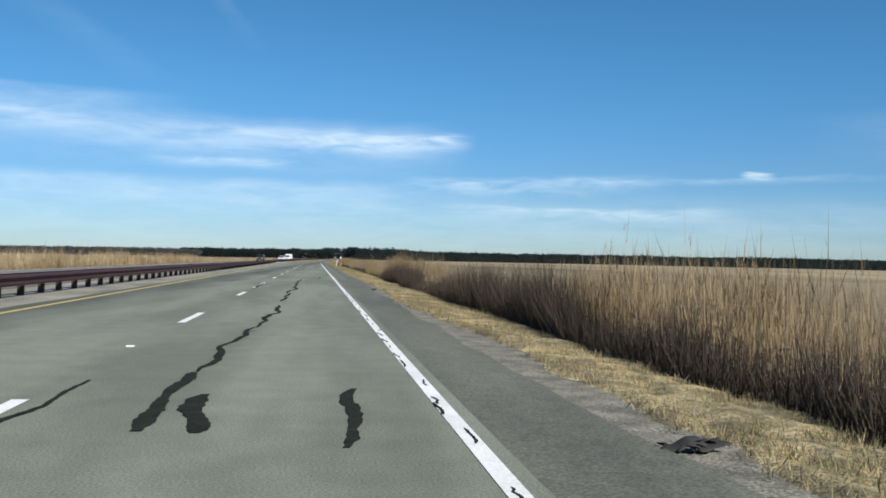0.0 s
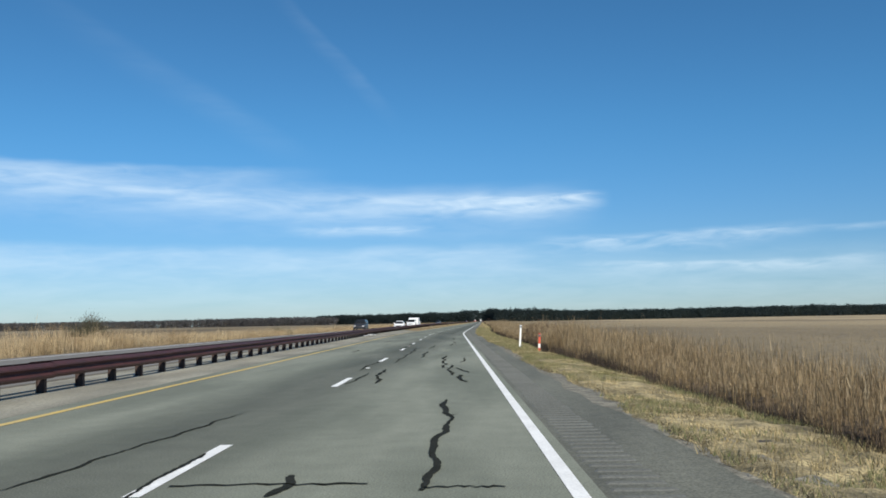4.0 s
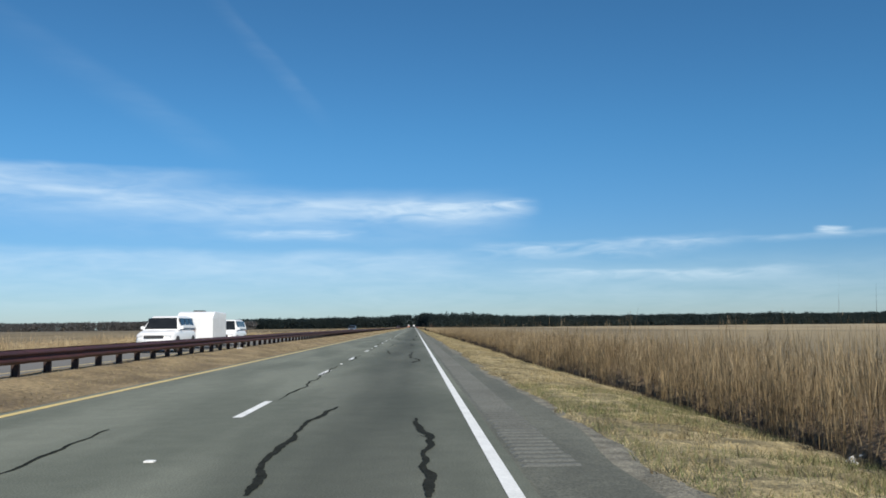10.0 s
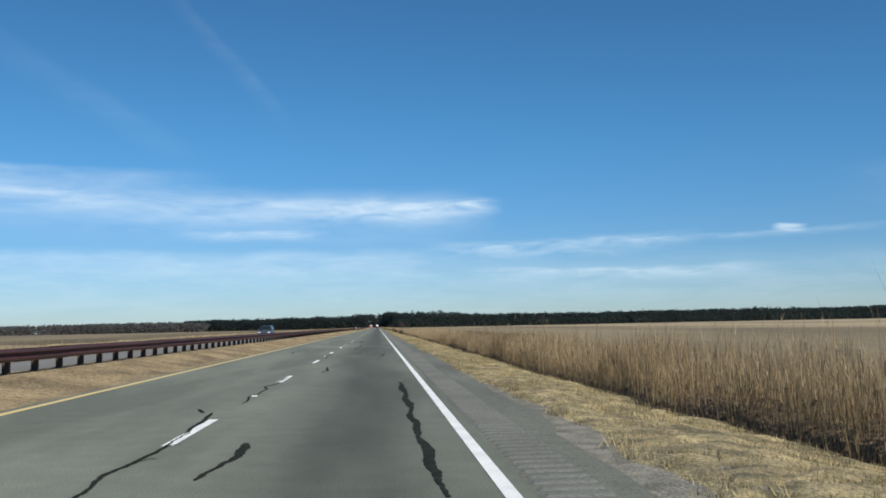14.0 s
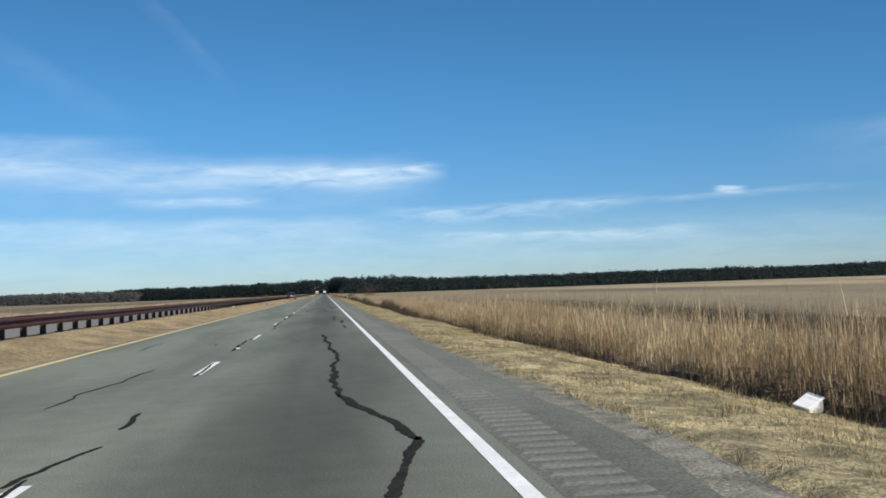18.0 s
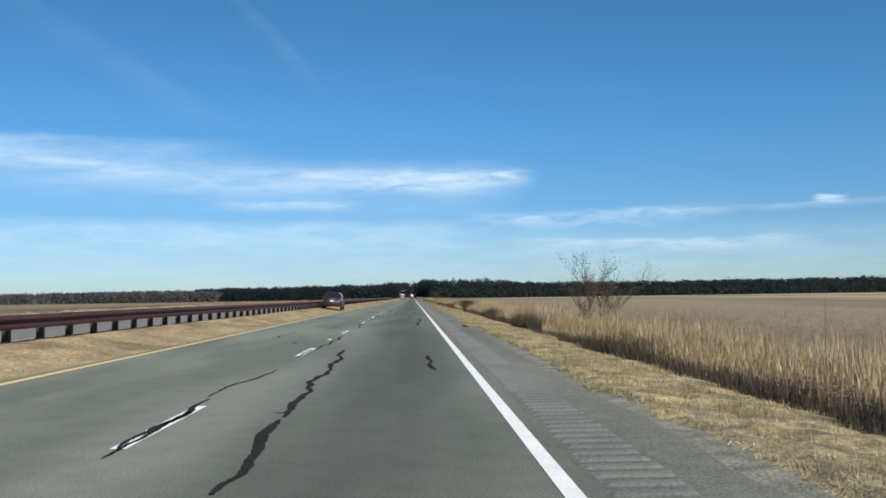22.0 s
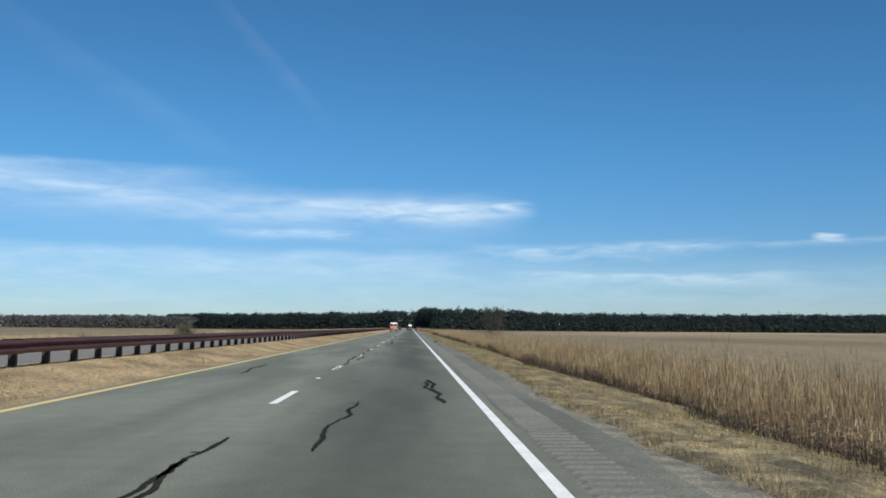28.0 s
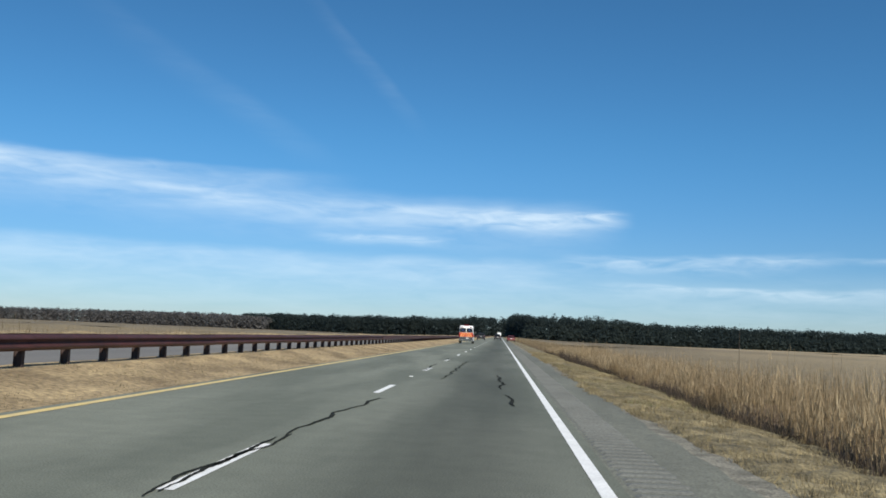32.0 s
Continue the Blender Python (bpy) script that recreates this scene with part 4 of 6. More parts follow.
# ---------------------------------------------------------------- rumble strip, tar seals, markers on the road
def grooves(y0, y1):
    """Milled grooves of the shoulder: low rounded ridges between them, in one mesh."""
    ys = np.arange(y0, y1, 0.305)
    r = np.random.RandomState(17)
    n = len(ys)
    a = 0.27 + r.uniform(-0.02, 0.02, n)
    b = 0.72 + r.uniform(-0.02, 0.02, n)
    cols = ((a - 0.05, 0.0), (a, 1.0), (b, 1.0), (b + 0.05, 0.0))
    rows = ((-0.105, 0.0), (-0.05, 1.0), (0.03, 1.0), (0.10, 0.0))
    v = np.empty((n, 4, 4, 3))
    for j, (off, up) in enumerate(rows):
        for s, (d, on) in enumerate(cols):
            v[:, s, j, 0] = d + bend(ys)
            v[:, s, j, 1] = ys + off
            v[:, s, j, 2] = -0.0115 + 0.015 * up * on
    c = (np.arange(3)[:, None] * 4 + np.arange(3)[None, :]).reshape(-1)
    i = np.arange(n)[:, None] * 16 + c[None, :]
    f = np.stack([i, i + 4, i + 5, i + 1], -1).reshape(-1, 4)
    return mesh_of("rumble_strip", v.reshape(-1, 3), f)


M_RUMBLE = material("milled_asphalt", (0.150, 0.153, 0.133), (0.118, 0.120, 0.104), 0.8, 0.9, bump=0.5, bump_scale=60, fleck=0.25, fleck_scale=30, along=(330, 560, 0.92, 1.05))
tagged(put("rumble_strip", grooves(60, 236), M_RUMBLE, shoulder, "faint worn rumble strip beside the edge line"), kind="stuff").location.z = -0.007
tagged(put("rumble_strip", grooves(288, 1010), M_RUMBLE, shoulder, "ribbed rumble strip milled beside the edge line"), kind="stuff")


def tar(y, d, length, drift, width=0.10, seed=0, wander=0.09, loop=0.0):
    """A hand-poured tar seal: a wandering ribbon of uneven width that starts at y, d and drifts sideways along its length."""
    r = random.Random(seed * 131 + int(y * 10))
    n = max(14, int(length / 0.06))
    w1, w2, w3, w4 = (r.uniform(0, 6.28) for _ in range(4))
    k1, k2 = 6.28 / r.uniform(2.6, 4.4), 6.28 / r.uniform(0.9, 1.7)
    vs, fs = [], []
    jag, swell = 0.0, 1.0
    for i in range(n + 1):
        t = i / n
        jag = jag * 0.92 + r.uniform(-1, 1) * 0.0095
        swell = swell * 0.9 + 0.1 * r.uniform(0.2, 1.85)
        hold = min(1.0, 5 * t, 5 * (1 - t))
        curl = wander * min(1.0, 0.3 + length / 9) * 0.55 * hold * (0.95 * math.sin(k1 * length * t + w3) + 0.42 * math.sin(k2 * length * t + w4))
        dd = d + drift * t + wander * (math.sin(5.2 * t + w1) - math.sin(w1)) * 0.45 + curl + jag
        yy = y + length * t + loop * math.sin(6.28 * t)
        w = 0.72 * width * (0.6 + 0.45 * abs(math.sin(length * 0.9 * t + w2))) * (0.45 + min(1, 9 * t, 9 * (1 - t)) * 0.55) * swell * r.uniform(0.84, 1.16)
        x = float(bend(yy))
        slope = abs(drift) / max(length, 0.1)
        vs += [(x + dd - w / 2, yy - w * 0.3 * slope, 0.0085), (x + dd + w / 2, yy + w * 0.3 * slope, 0.0085)]
        if i:
            k = 2 * i
            fs.append((k - 2, k - 1, k + 1, k))
    # short thin runs off to the side
    for _ in range(int(length / 4.5) if length > 1.2 and width > 0.07 else 0):
        j = r.randrange(1, n) * 2
        a, b = Vector(vs[j]), Vector(vs[j + 1])
        c, way, k = (a + b) / 2, r.choice((-1, 1)), len(vs)
        for s in range(5):
            u = s / 4
            q = c + Vector((way * u * r.uniform(0.14, 0.22), u * r.uniform(-0.1, 0.3) + r.uniform(-0.02, 0.02), 0))
            g = 0.035 * (1.1 - u)
            vs += [(q.x, q.y - g, 0.0080), (q.x, q.y + g, 0.0080)]
            if s:
                m = k + 2 * s
                fs.append((m - 2, m, m + 1, m - 1) if way > 0 else (m - 2, m - 1, m + 1, m))
    put("tar_seal", mesh_of("tar_seal", np.array(vs), np.array(fs)), M_TAR, road)


def tar_across(y, d0, d1, width=0.05, seed=0):
    """A thin seal across the lane."""
    r = random.Random(seed + int(y * 7))
    n = 14
    vs, fs = [], []
    for i in range(n + 1):
        t = i / n
        yy = y + r.uniform(-0.05, 0.05)
        w = width * r.uniform(0.6, 1.3)
        x = d0 + (d1 - d0) * t + float(bend(yy))
        vs += [(x, yy + w / 2, 0.0085), (x, yy - w / 2, 0.0085)]
        if i:
            fs.append((2 * i - 2, 2 * i - 1, 2 * i + 1, 2 * i))
    put("tar_seal", mesh_of("tar_seal", np.array(vs), np.array(fs)), M_TAR, road)


tar(13.7, -0.87, 2.7, 0.18, 0.16, 0)
tar(14.2, -1.87, 1.8, -0.11, 0.22, 1)
tar(17.6, -2.25, 6.3, 0.21, 0.12, 2)
tar(42.2, -1.88, 3.9, 0.01, 0.18, 3)
tar(46.1, -1.88, 13.6, 0.05, 0.12, 4)
tar(51.4, -5.32, 13.2, 0.16, 0.05, 5)
tar(60.9, -0.99, 5.1, 0.16, 0.1, 6)
tar(68.2, -0.79, 1.8, 0.24, 0.08, 7)
tar(71.2, -2.46, 1.7, -0.13, 0.12, 8)
tar(73.9, -1.98, 5.1, 0.07, 0.08, 9)
tar(75.0, -5.40, 19.1, 0.51, 0.04, 10)
tar(95.5, -2.52, 0.5, -0.31, 0.12, 11)
tar(96.3, -2.54, 2.8, -0.39, 0.13, 12)
tar(99.4, -2.93, 5.9, 0.46, 0.13, 13)
tar(102.3, -5.57, 7.3, -0.03, 0.04, 14)
tar(105.6, -2.44, 15.5, 0.11, 0.14, 15)
tar(122.3, -2.37, 1.0, 0.04, 0.12, 16)
tar(122.5, -1.21, 8.4, 0.13, 0.12, 17)
tar(122.7, -4.62, 6.3, 0.60, 0.06, 18)
tar(135.3, -2.65, 6.1, -0.17, 0.12, 19)
tar(135.4, -0.69, 2.7, -0.15, 0.16, 20)
tar(139.1, -0.58, 2.5, -0.30, 0.1, 21)
tar(140.9, -3.53, 5.6, -0.00, 0.08, 22)
tar(141.7, -1.26, 9.3, 0.04, 0.12, 23)
tar(145.6, -2.85, 17.0, -0.03, 0.09, 24)
tar(189.6, -3.97, 7.5, 0.31, 0.07, 25)
tar(189.7, -2.78, 2.0, 0.08, 0.13, 26)
tar(203.0, -2.53, 2.9, 0.02, 0.14, 27)
tar(203.2, -0.36, 2.1, -0.06, 0.09, 28)
tar(205.3, -0.45, 4.5, -0.02, 0.08, 29)
tar(212.2, -2.66, 19.5, -0.18, 0.12, 30)
tar(213.2, -1.27, 13.8, 0.31, 0.1, 31)
tar(230.3, -4.52, 5.1, -0.04, 0.06, 32)
tar(230.3, -2.82, 6.7, 0.05, 0.11, 33)
tar(230.2, -0.87, 4.2, 0.04, 0.17, 34, 0.02)
tar(236.7, -5.76, 5.2, -0.05, 0.05, 35)
tar(237.8, -3.13, 15.4, 0.20, 0.1, 36)
tar(258.0, -0.62, 7.8, 0.09, 0.16, 37)
tar(260.1, -5.09, 3.5, 0.08, 0.07, 38)
tar(263.3, -2.24, 7.0, 0.12, 0.07, 39)
tar(263.6, -5.01, 11.0, 0.52, 0.05, 40)
tar(265.8, -0.94, 4.1, 0.06, 0.1, 41)
tar(271.4, -2.92, 6.9, 0.47, 0.09, 42)
tar(286.3, -0.69, 6.3, -0.10, 0.13, 43)
tar(286.5, -2.13, 4.3, -0.17, 0.13, 44)
tar(287.8, -4.62, 3.8, -0.19, 0.07, 45)
tar(290.8, -2.31, 3.9, 0.25, 0.1, 46)
tar(296.4, -3.29, 14.9, -0.11, 0.07, 47)
tar(313.5, -0.87, 1.6, 0.24, 0.17, 48)
tar(315.4, -0.60, 4.6, -0.34, 0.13, 49)
tar(316.1, -3.31, 4.3, -0.08, 0.05, 50)
tar(320.1, -0.94, 7.0, 0.00, 0.1, 51)
tar(324.9, -1.99, 7.1, -0.43, 0.1, 52)
tar(330.1, -3.42, 14.1, 0.18, 0.06, 53)
tar(341.7, -0.81, 3.5, -0.26, 0.12, 54)
tar(342.1, -2.40, 7.4, -0.03, 0.08, 55)
tar(346.6, -0.83, 3.1, -0.32, 0.12, 56)
tar(348.3, -3.58, 19.7, 0.12, 0.07, 57)
tar(369.6, -0.77, 10.7, -0.11, 0.16, 58)
tar(371.7, -2.34, 7.6, -0.24, 0.1, 59)
tar(384.1, -3.45, 20.0, 0.03, 0.08, 60)
tar(399.0, -0.50, 14.9, -0.06, 0.15, 61, 0.04)
tar(400.2, -2.63, 2.6, 0.07, 0.13, 62)
tar(408.6, -3.41, 8.7, -0.03, 0.06, 63)
tar(419.5, -2.66, 3.9, -0.04, 0.1, 64)
tar(486.4, -3.34, 2.2, -0.12, 0.1, 65)
tar(488.7, -3.46, 7.5, 0.21, 0.09, 66)
tar(496.6, -1.93, 3.0, 0.34, 0.1, 67)
tar(514.2, -0.92, 2.6, 0.42, 0.17, 68, 0.03)
tar(515.5, -3.55, 1.7, 0.32, 0.08, 69)
tar(516.6, -0.49, 3.9, -0.62, 0.15, 70, 0.04)
tar(518.3, -3.34, 1.3, -0.03, 0.1, 71)
tar(520.3, -1.12, 6.1, 0.06, 0.14, 72)
tar(520.5, -4.69, 5.8, 0.25, 0.05, 73)
tar(526.4, -1.03, 12.0, -0.27, 0.12, 74)
tar(543.4, -0.56, 1.9, 0.00, 0.14, 75)
tar(544.1, -3.30, 1.7, 0.05, 0.1, 76)
tar(547.2, -3.31, 5.4, -0.11, 0.12, 77)
tar(548.6, -0.50, 4.0, -0.13, 0.14, 78)
tar(553.2, -0.82, 8.5, -0.03, 0.09, 79)
tar(553.6, -3.34, 10.1, -0.11, 0.08, 80)
tar(574.8, -3.59, 3.2, 0.10, 0.08, 81)
tar(576.1, -2.61, 5.0, 0.20, 0.14, 82)
tar(579.3, -1.23, 3.4, -0.01, 0.14, 83)
tar(579.8, -3.52, 8.7, 0.05, 0.08, 84)
tar(583.6, -4.73, 3.0, 0.26, 0.05, 85)
tar(584.1, -0.68, 11.8, 0.00, 0.1, 86)
tar(602.6, -0.80, 3.4, 0.05, 0.15, 87)
tar(603.1, -2.62, 1.6, 0.07, 0.1, 88)
tar(605.0, -2.73, 1.0, 0.07, 0.09, 89)
tar(607.4, -2.74, 1.9, 0.14, 0.09, 90)
tar(618.7, -0.92, 6.0, 0.02, 0.1, 91)
tar(632.5, -2.26, 3.6, -0.04, 0.16, 92)
tar(634.3, -3.41, 3.9, -0.15, 0.1, 93)
tar(636.3, -2.33, 12.4, -0.32, 0.13, 94)
tar(638.4, -3.57, 4.5, 0.23, 0.05, 95)
tar(642.2, -0.63, 3.8, -0.03, 0.1, 96)
tar(663.6, -3.24, 3.5, 0.03, 0.06, 97)
tar(664.0, -4.35, 3.9, 0.16, 0.05, 98)
tar(666.4, -0.83, 5.7, 0.19, 0.14, 99)
tar(667.8, -3.30, 2.8, 0.04, 0.08, 100)
tar(672.1, -0.64, 6.6, -0.06, 0.11, 101)
tar(674.3, -3.31, 10.9, -0.04, 0.06, 102)
tar(679.6, -1.12, 4.8, -0.11, 0.1, 103)
tar(691.3, -3.23, 4.7, 0.06, 0.08, 104)
tar(693.3, -1.24, 0.8, 0.04, 0.14, 105)
tar(694.7, -2.19, 4.6, -0.10, 0.12, 106)
tar(695.8, -0.90, 4.9, 0.07, 0.13, 107)
tar(699.8, -2.87, 10.9, -0.09, 0.1, 108)
tar(720.0, -0.70, 1.6, -0.21, 0.12, 109)
tar(720.1, -3.48, 2.7, 0.09, 0.09, 110)
tar(721.8, -0.73, 0.9, -0.17, 0.12, 111)
tar(722.4, -3.27, 9.4, 0.05, 0.07, 112)
tar(723.2, -0.88, 8.4, 0.12, 0.1, 113)
tar(750.2, -0.85, 4.4, -0.09, 0.14, 114)
tar(750.3, -3.22, 5.5, 0.00, 0.09, 115)
tar(754.3, -0.95, 3.1, -0.32, 0.12, 116)
tar(756.2, -3.43, 3.9, -0.02, 0.08, 117)
tar(758.5, -0.94, 12.1, -0.03, 0.12, 118)
tar(759.4, -2.75, 8.1, 0.06, 0.08, 119)
tar(837.1, -3.16, 4.8, -0.08, 0.08, 120)
tar(841.5, -3.51, 3.7, 0.03, 0.08, 121)
tar(843.7, -0.48, 0.6, 0.11, 0.12, 122)
tar(845.4, -2.75, 1.1, 0.06, 0.12, 123)
tar(847.5, -3.47, 8.0, 0.06, 0.1, 124)
tar(866.2, -3.50, 2.5, -0.01, 0.06, 125)
tar(866.2, -2.76, 2.3, -0.13, 0.12, 126)
tar(868.7, -2.93, 2.7, 0.44, 0.11, 127)
tar(869.4, -0.81, 2.8, -0.00, 0.12, 128)
tar(871.7, -2.54, 17.0, -0.28, 0.12, 129)
tar(872.8, -0.60, 2.1, -0.20, 0.08, 130)
tar(896.3, -3.43, 2.5, 0.03, 0.08, 131)
tar(896.2, -2.30, 9.2, 0.12, 0.13, 132, 0.05)
tar(901.9, -3.48, 5.9, 0.03, 0.06, 134)
tar(907.2, -2.90, 14.9, -0.10, 0.1, 135)
tar(926.7, -3.47, 4.4, 0.07, 0.07, 136)
tar(930.9, -3.40, 6.8, 0.21, 0.08, 137)
tar(937.1, -0.64, 3.1, -0.19, 0.1, 138)
tar(942.2, -0.90, 7.8, -0.09, 0.1, 139)
tar(945.9, -2.53, 18.6, 0.16, 0.08, 140)

tar(14.26, -2.27, 3.3, 0.02, 0.20, 201)
tar(23.9, -2.04, 7.5, 0.05, 0.13, 202)
tar(33.5, -2.0, 9.0, 0.05, 0.12, 203)
tar_across(122.85, -3.27, -1.65, 0.06, 1)
tar_across(122.65, -1.19, -0.55, 0.05, 2)

# tar poured along the joint beside the dashes, and odd seals in both lanes
rt = random.Random(5)
for k in range(30):
    y = 8 + k * 30.6 + rt.uniform(-5, 5)
    tar(y, -LANE_1 + rt.uniform(-0.10, 0.18), rt.uniform(2.5, 9), rt.uniform(-0.15, 0.15), rt.uniform(0.05, 0.12), k, 0.08)
    if k % 3 == 0:
        tar(y + 6, -5.6 + rt.uniform(-0.5, 0.6), rt.uniform(3, 10), rt.uniform(-0.3, 0.3), 0.06, k + 70)
    if k % 4 == 1:
        tar(y + 3, -3.9 + rt.uniform(-0.5, 0.1), 0.7, rt.uniform(-0.3, 0.3), 0.07, k + 170, 0.02)
    if k % 5 == 2:
        tar(y + 2, -6.4 + rt.uniform(-0.3, 0.4), rt.uniform(1, 4), 0.1, 0.05, k + 270)


# seals in the stretches between
for y0, y1 in ((136, 186), (428, 482), (776, 832)):
    for k in range(9):
        y = y0 + (y1 - y0) * (k + rt.uniform(0.1, 0.9)) / 9
        tar(y, rt.choice((-0.8, -1.0, -2.3, -2.5, -5.6)) + rt.uniform(-0.2, 0.2), rt.uniform(2.5, 7.5), rt.uniform(-0.25, 0.25), rt.uniform(0.08, 0.15), k + 600 + int(y0))

# tar poured down the middle of many dashes, leaving white on both sides
for k in [8, 10] + list(range(38, 80)):
    y = 0.428 + 12.192 * k
    if k < 20 or rt.random() < 0.6:
        tar(y - rt.uniform(-0.3, 0.5), -LANE_1 + rt.uniform(-0.035, 0.035), rt.uniform(2.4, 4.4), 0.0, 0.07, k + 500, 0.012)
    if rt.random() < 0.3:
        tar(y + 2.6, -LANE_1 + rt.uniform(-0.06, 0.06), rt.uniform(1.5, 5), rt.uniform(-0.1, 0.25), 0.08, k + 560, 0.06)


# worn tar flecks on the edge line
for k in range(46):
    tar(10 + k * 1.15 + rt.uniform(-0.4, 0.4), rt.uniform(-0.07, 0.0), rt.uniform(0.3, 0.9), rt.uniform(-0.03, 0.03), 0.035, k + 400, 0.02)

# raised pavement markers halfway between dashes
bm = bmesh.new()
box(bm, -0.05, 0.05, -0.05, 0.05, 0.0, 0.018, 0.004)
MARKER = bpy.data.meshes.new("lane_marker")
bm.to_mesh(MARKER)
bm.free()
MARKER.materials.append(M_WHITE)
for k in range(-1, 78, 2):
    y = 0.428 + 12.192 * k + 7.6
    o = new("lane_marker", MARKER)
    o.parent = road
    o.location = (-LANE_1 + float(bend(y)), y, 0.004)


# ---------------------------------------------------------------- vehicles
def paint(name, rgb, rough=0.38, metal=0.0, coat=0.3):
    return material(name, rgb, tuple(c * 0.92 for c in rgb), 2.0, rough, metal, coat=coat, fleck=0.05, fleck_scale=8)


M_GLASS = material("car_glass", (0.012, 0.014, 0.016), (0.018, 0.02, 0.022), 2.0, 0.12)
M_GLASS.node_tree.nodes["Principled BSDF"].inputs["Specular IOR Level"].default_value = 0.2
M_TYRE = material("tyre_rubber", (0.02, 0.02, 0.02), (0.035, 0.033, 0.03), 6.0, 0.85)
M_ALLOY = material("wheel_alloy", (0.55, 0.55, 0.56), (0.42, 0.42, 0.43), 6.0, 0.35, 0.8)
M_PLASTIC = material("dark_plastic", (0.03, 0.03, 0.033), (0.045, 0.045, 0.046), 5.0, 0.6)
M_LAMPRED = material("red_lamp", (0.20, 0.010, 0.012), (0.14, 0.008, 0.01), 8.0, 0.2, coat=0.5)
M_LAMPCLEAR = material("clear_lamp", (0.7, 0.7, 0.7), (0.5, 0.5, 0.52), 8.0, 0.15, coat=0.6)
M_PLATE = material("number_plate", (0.72, 0.72, 0.70), (0.62, 0.62, 0.62), 8.0, 0.5)
M_CHROME = material("chrome", (0.65, 0.65, 0.66), (0.5, 0.5, 0.5), 4.0, 0.2, 1.0)
P_WHITE = paint("white_car_paint", (0.80, 0.80, 0.79))
P_RED = paint("dark_red_car_paint", (0.026, 0.003, 0.007), rough=0.28, coat=0.5)
P_DARK = paint("charcoal_car_paint", (0.018, 0.019, 0.021), coat=0.1)
P_BLUE = paint("dark_blue_car_paint", (0.025, 0.04, 0.065))
P_BRIGHTRED = paint("red_car_paint", (0.15, 0.018, 0.018))
M_ORANGE = material("orange_reflective", (0.58, 0.095, 0.04), (0.50, 0.08, 0.04), 3.0, 0.45)
M_LIME = material("yellow_reflective", (0.74, 0.42, 0.12), (0.66, 0.36, 0.10), 3.0, 0.45)
M_STAR = material("blue_decal", (0.035, 0.08, 0.26), (0.03, 0.07, 0.22), 3.0, 0.4)


def ring(y, hw0, hw1, z0, z1, r=0.12, n=4):
    """A rounded section across a car body at y, wider below (hw0) than above (hw1) or the other way."""
    r = min(r, hw0 * 0.9, hw1 * 0.9, (z1 - z0) * 0.45)
    pts = []
    for cx, cz, a0 in ((hw0 - r, z0 + r, -90), (hw1 - r, z1 - r, 0), (-hw1 + r, z1 - r, 90), (-hw0 + r, z0 + r, 180)):
        for i in range(n + 1):
            a = radians(a0 + 90 * i / n)
            pts.append((cx + r * math.cos(a), y, cz + r * math.sin(a)))
    return pts


def loft(bm, rings):
    rows = [[bm.verts.new(p) for p in r] for r in rings]
    k = len(rows[0])
    for a, b in zip(rows, rows[1:]):
        for i in range(k):
            bm.faces.new((a[i], a[(i + 1) % k], b[(i + 1) % k], b[i]))
    bm.faces.new(rows[0][::-1])
    bm.faces.new(rows[-1])
    bmesh.ops.recalc_face_normals(bm, faces=bm.faces)
    return bm


def lathe(bm, prof, n=24):
    """Turns rows of (x, radius) about the x axis."""
    rows = [[bm.verts.new((x, r * math.cos(2 * math.pi * i / n), r * math.sin(2 * math.pi * i / n))) for i in range(n)] for x, r in prof]
    for a, b in zip(rows, rows[1:]):
        for i in range(n):
            bm.faces.new((a[i], a[(i + 1) % n], b[(i + 1) % n], b[i]))
    bm.faces.new(rows[0][::-1])
    bm.faces.new(rows[-1])
    bmesh.ops.recalc_face_normals(bm, faces=bm.faces)
    return bm


def pane(bm, quad, thick=0.012, inset=0.0):
    """A thin plate over four corners, raised along their normal."""
    q = [Vector(p) for p in quad]
    c = sum(q, Vector()) / 4
    q = [p + (c - p) * inset for p in q]
    nrm = (q[1] - q[0]).cross(q[3] - q[0]).normalized()
    lo = [bm.verts.new(p - nrm * 0.02) for p in q]
    hi = [bm.verts.new(p + nrm * thick) for p in q]
    bm.faces.new(hi)
    bm.faces.new(lo[::-1])
    for i in range(4):
        bm.faces.new((lo[i], lo[(i + 1) % 4], hi[(i + 1) % 4], hi[i]))
    return bm


def wheel(parent, x, y, r, w):
    side = 1 if x > 0 else -1
    bm = lathe(bmesh.new(), [(-w / 2 + 0.02, r * 0.62), (-w / 2, r * 0.78), (-w / 2 + 0.02, r * 0.95), (-w / 4, r), (w / 4, r), (w / 2 - 0.02, r * 0.95), (w / 2, r * 0.78), (w / 2 - 0.02, r * 0.62)])
    ob = part("wheel", bm, M_TYRE, parent, "", True)
    ob.location = (x, y, r)
    bm = lathe(bmesh.new(), [(side * (w / 2 - 0.075), r * 0.63), (side * (w / 2 - 0.02), r * 0.64), (side * (w / 2 - 0.03), r * 0.56), (side * (w / 2 - 0.05), r * 0.52)])
    for i in range(5):
        a = i * 72
        bm2 = bmesh.new()
        box(bm2, -0.012, 0.012, -r * 0.075, r * 0.075, r * 0.08, r * 0.58, 0.004)
        bmesh.ops.transform(bm2, matrix=pose(side * (w / 2 - 0.022), 0, 0, a, 0, 0), verts=bm2.verts)
        tmp = bpy.data.meshes.new("spoke")
        bm2.to_mesh(tmp)
        bm2.free()
        bm.from_mesh(tmp)
        bpy.data.meshes.remove(tmp)
    part("rim", bm, M_ALLOY, ob, "alloy rim")


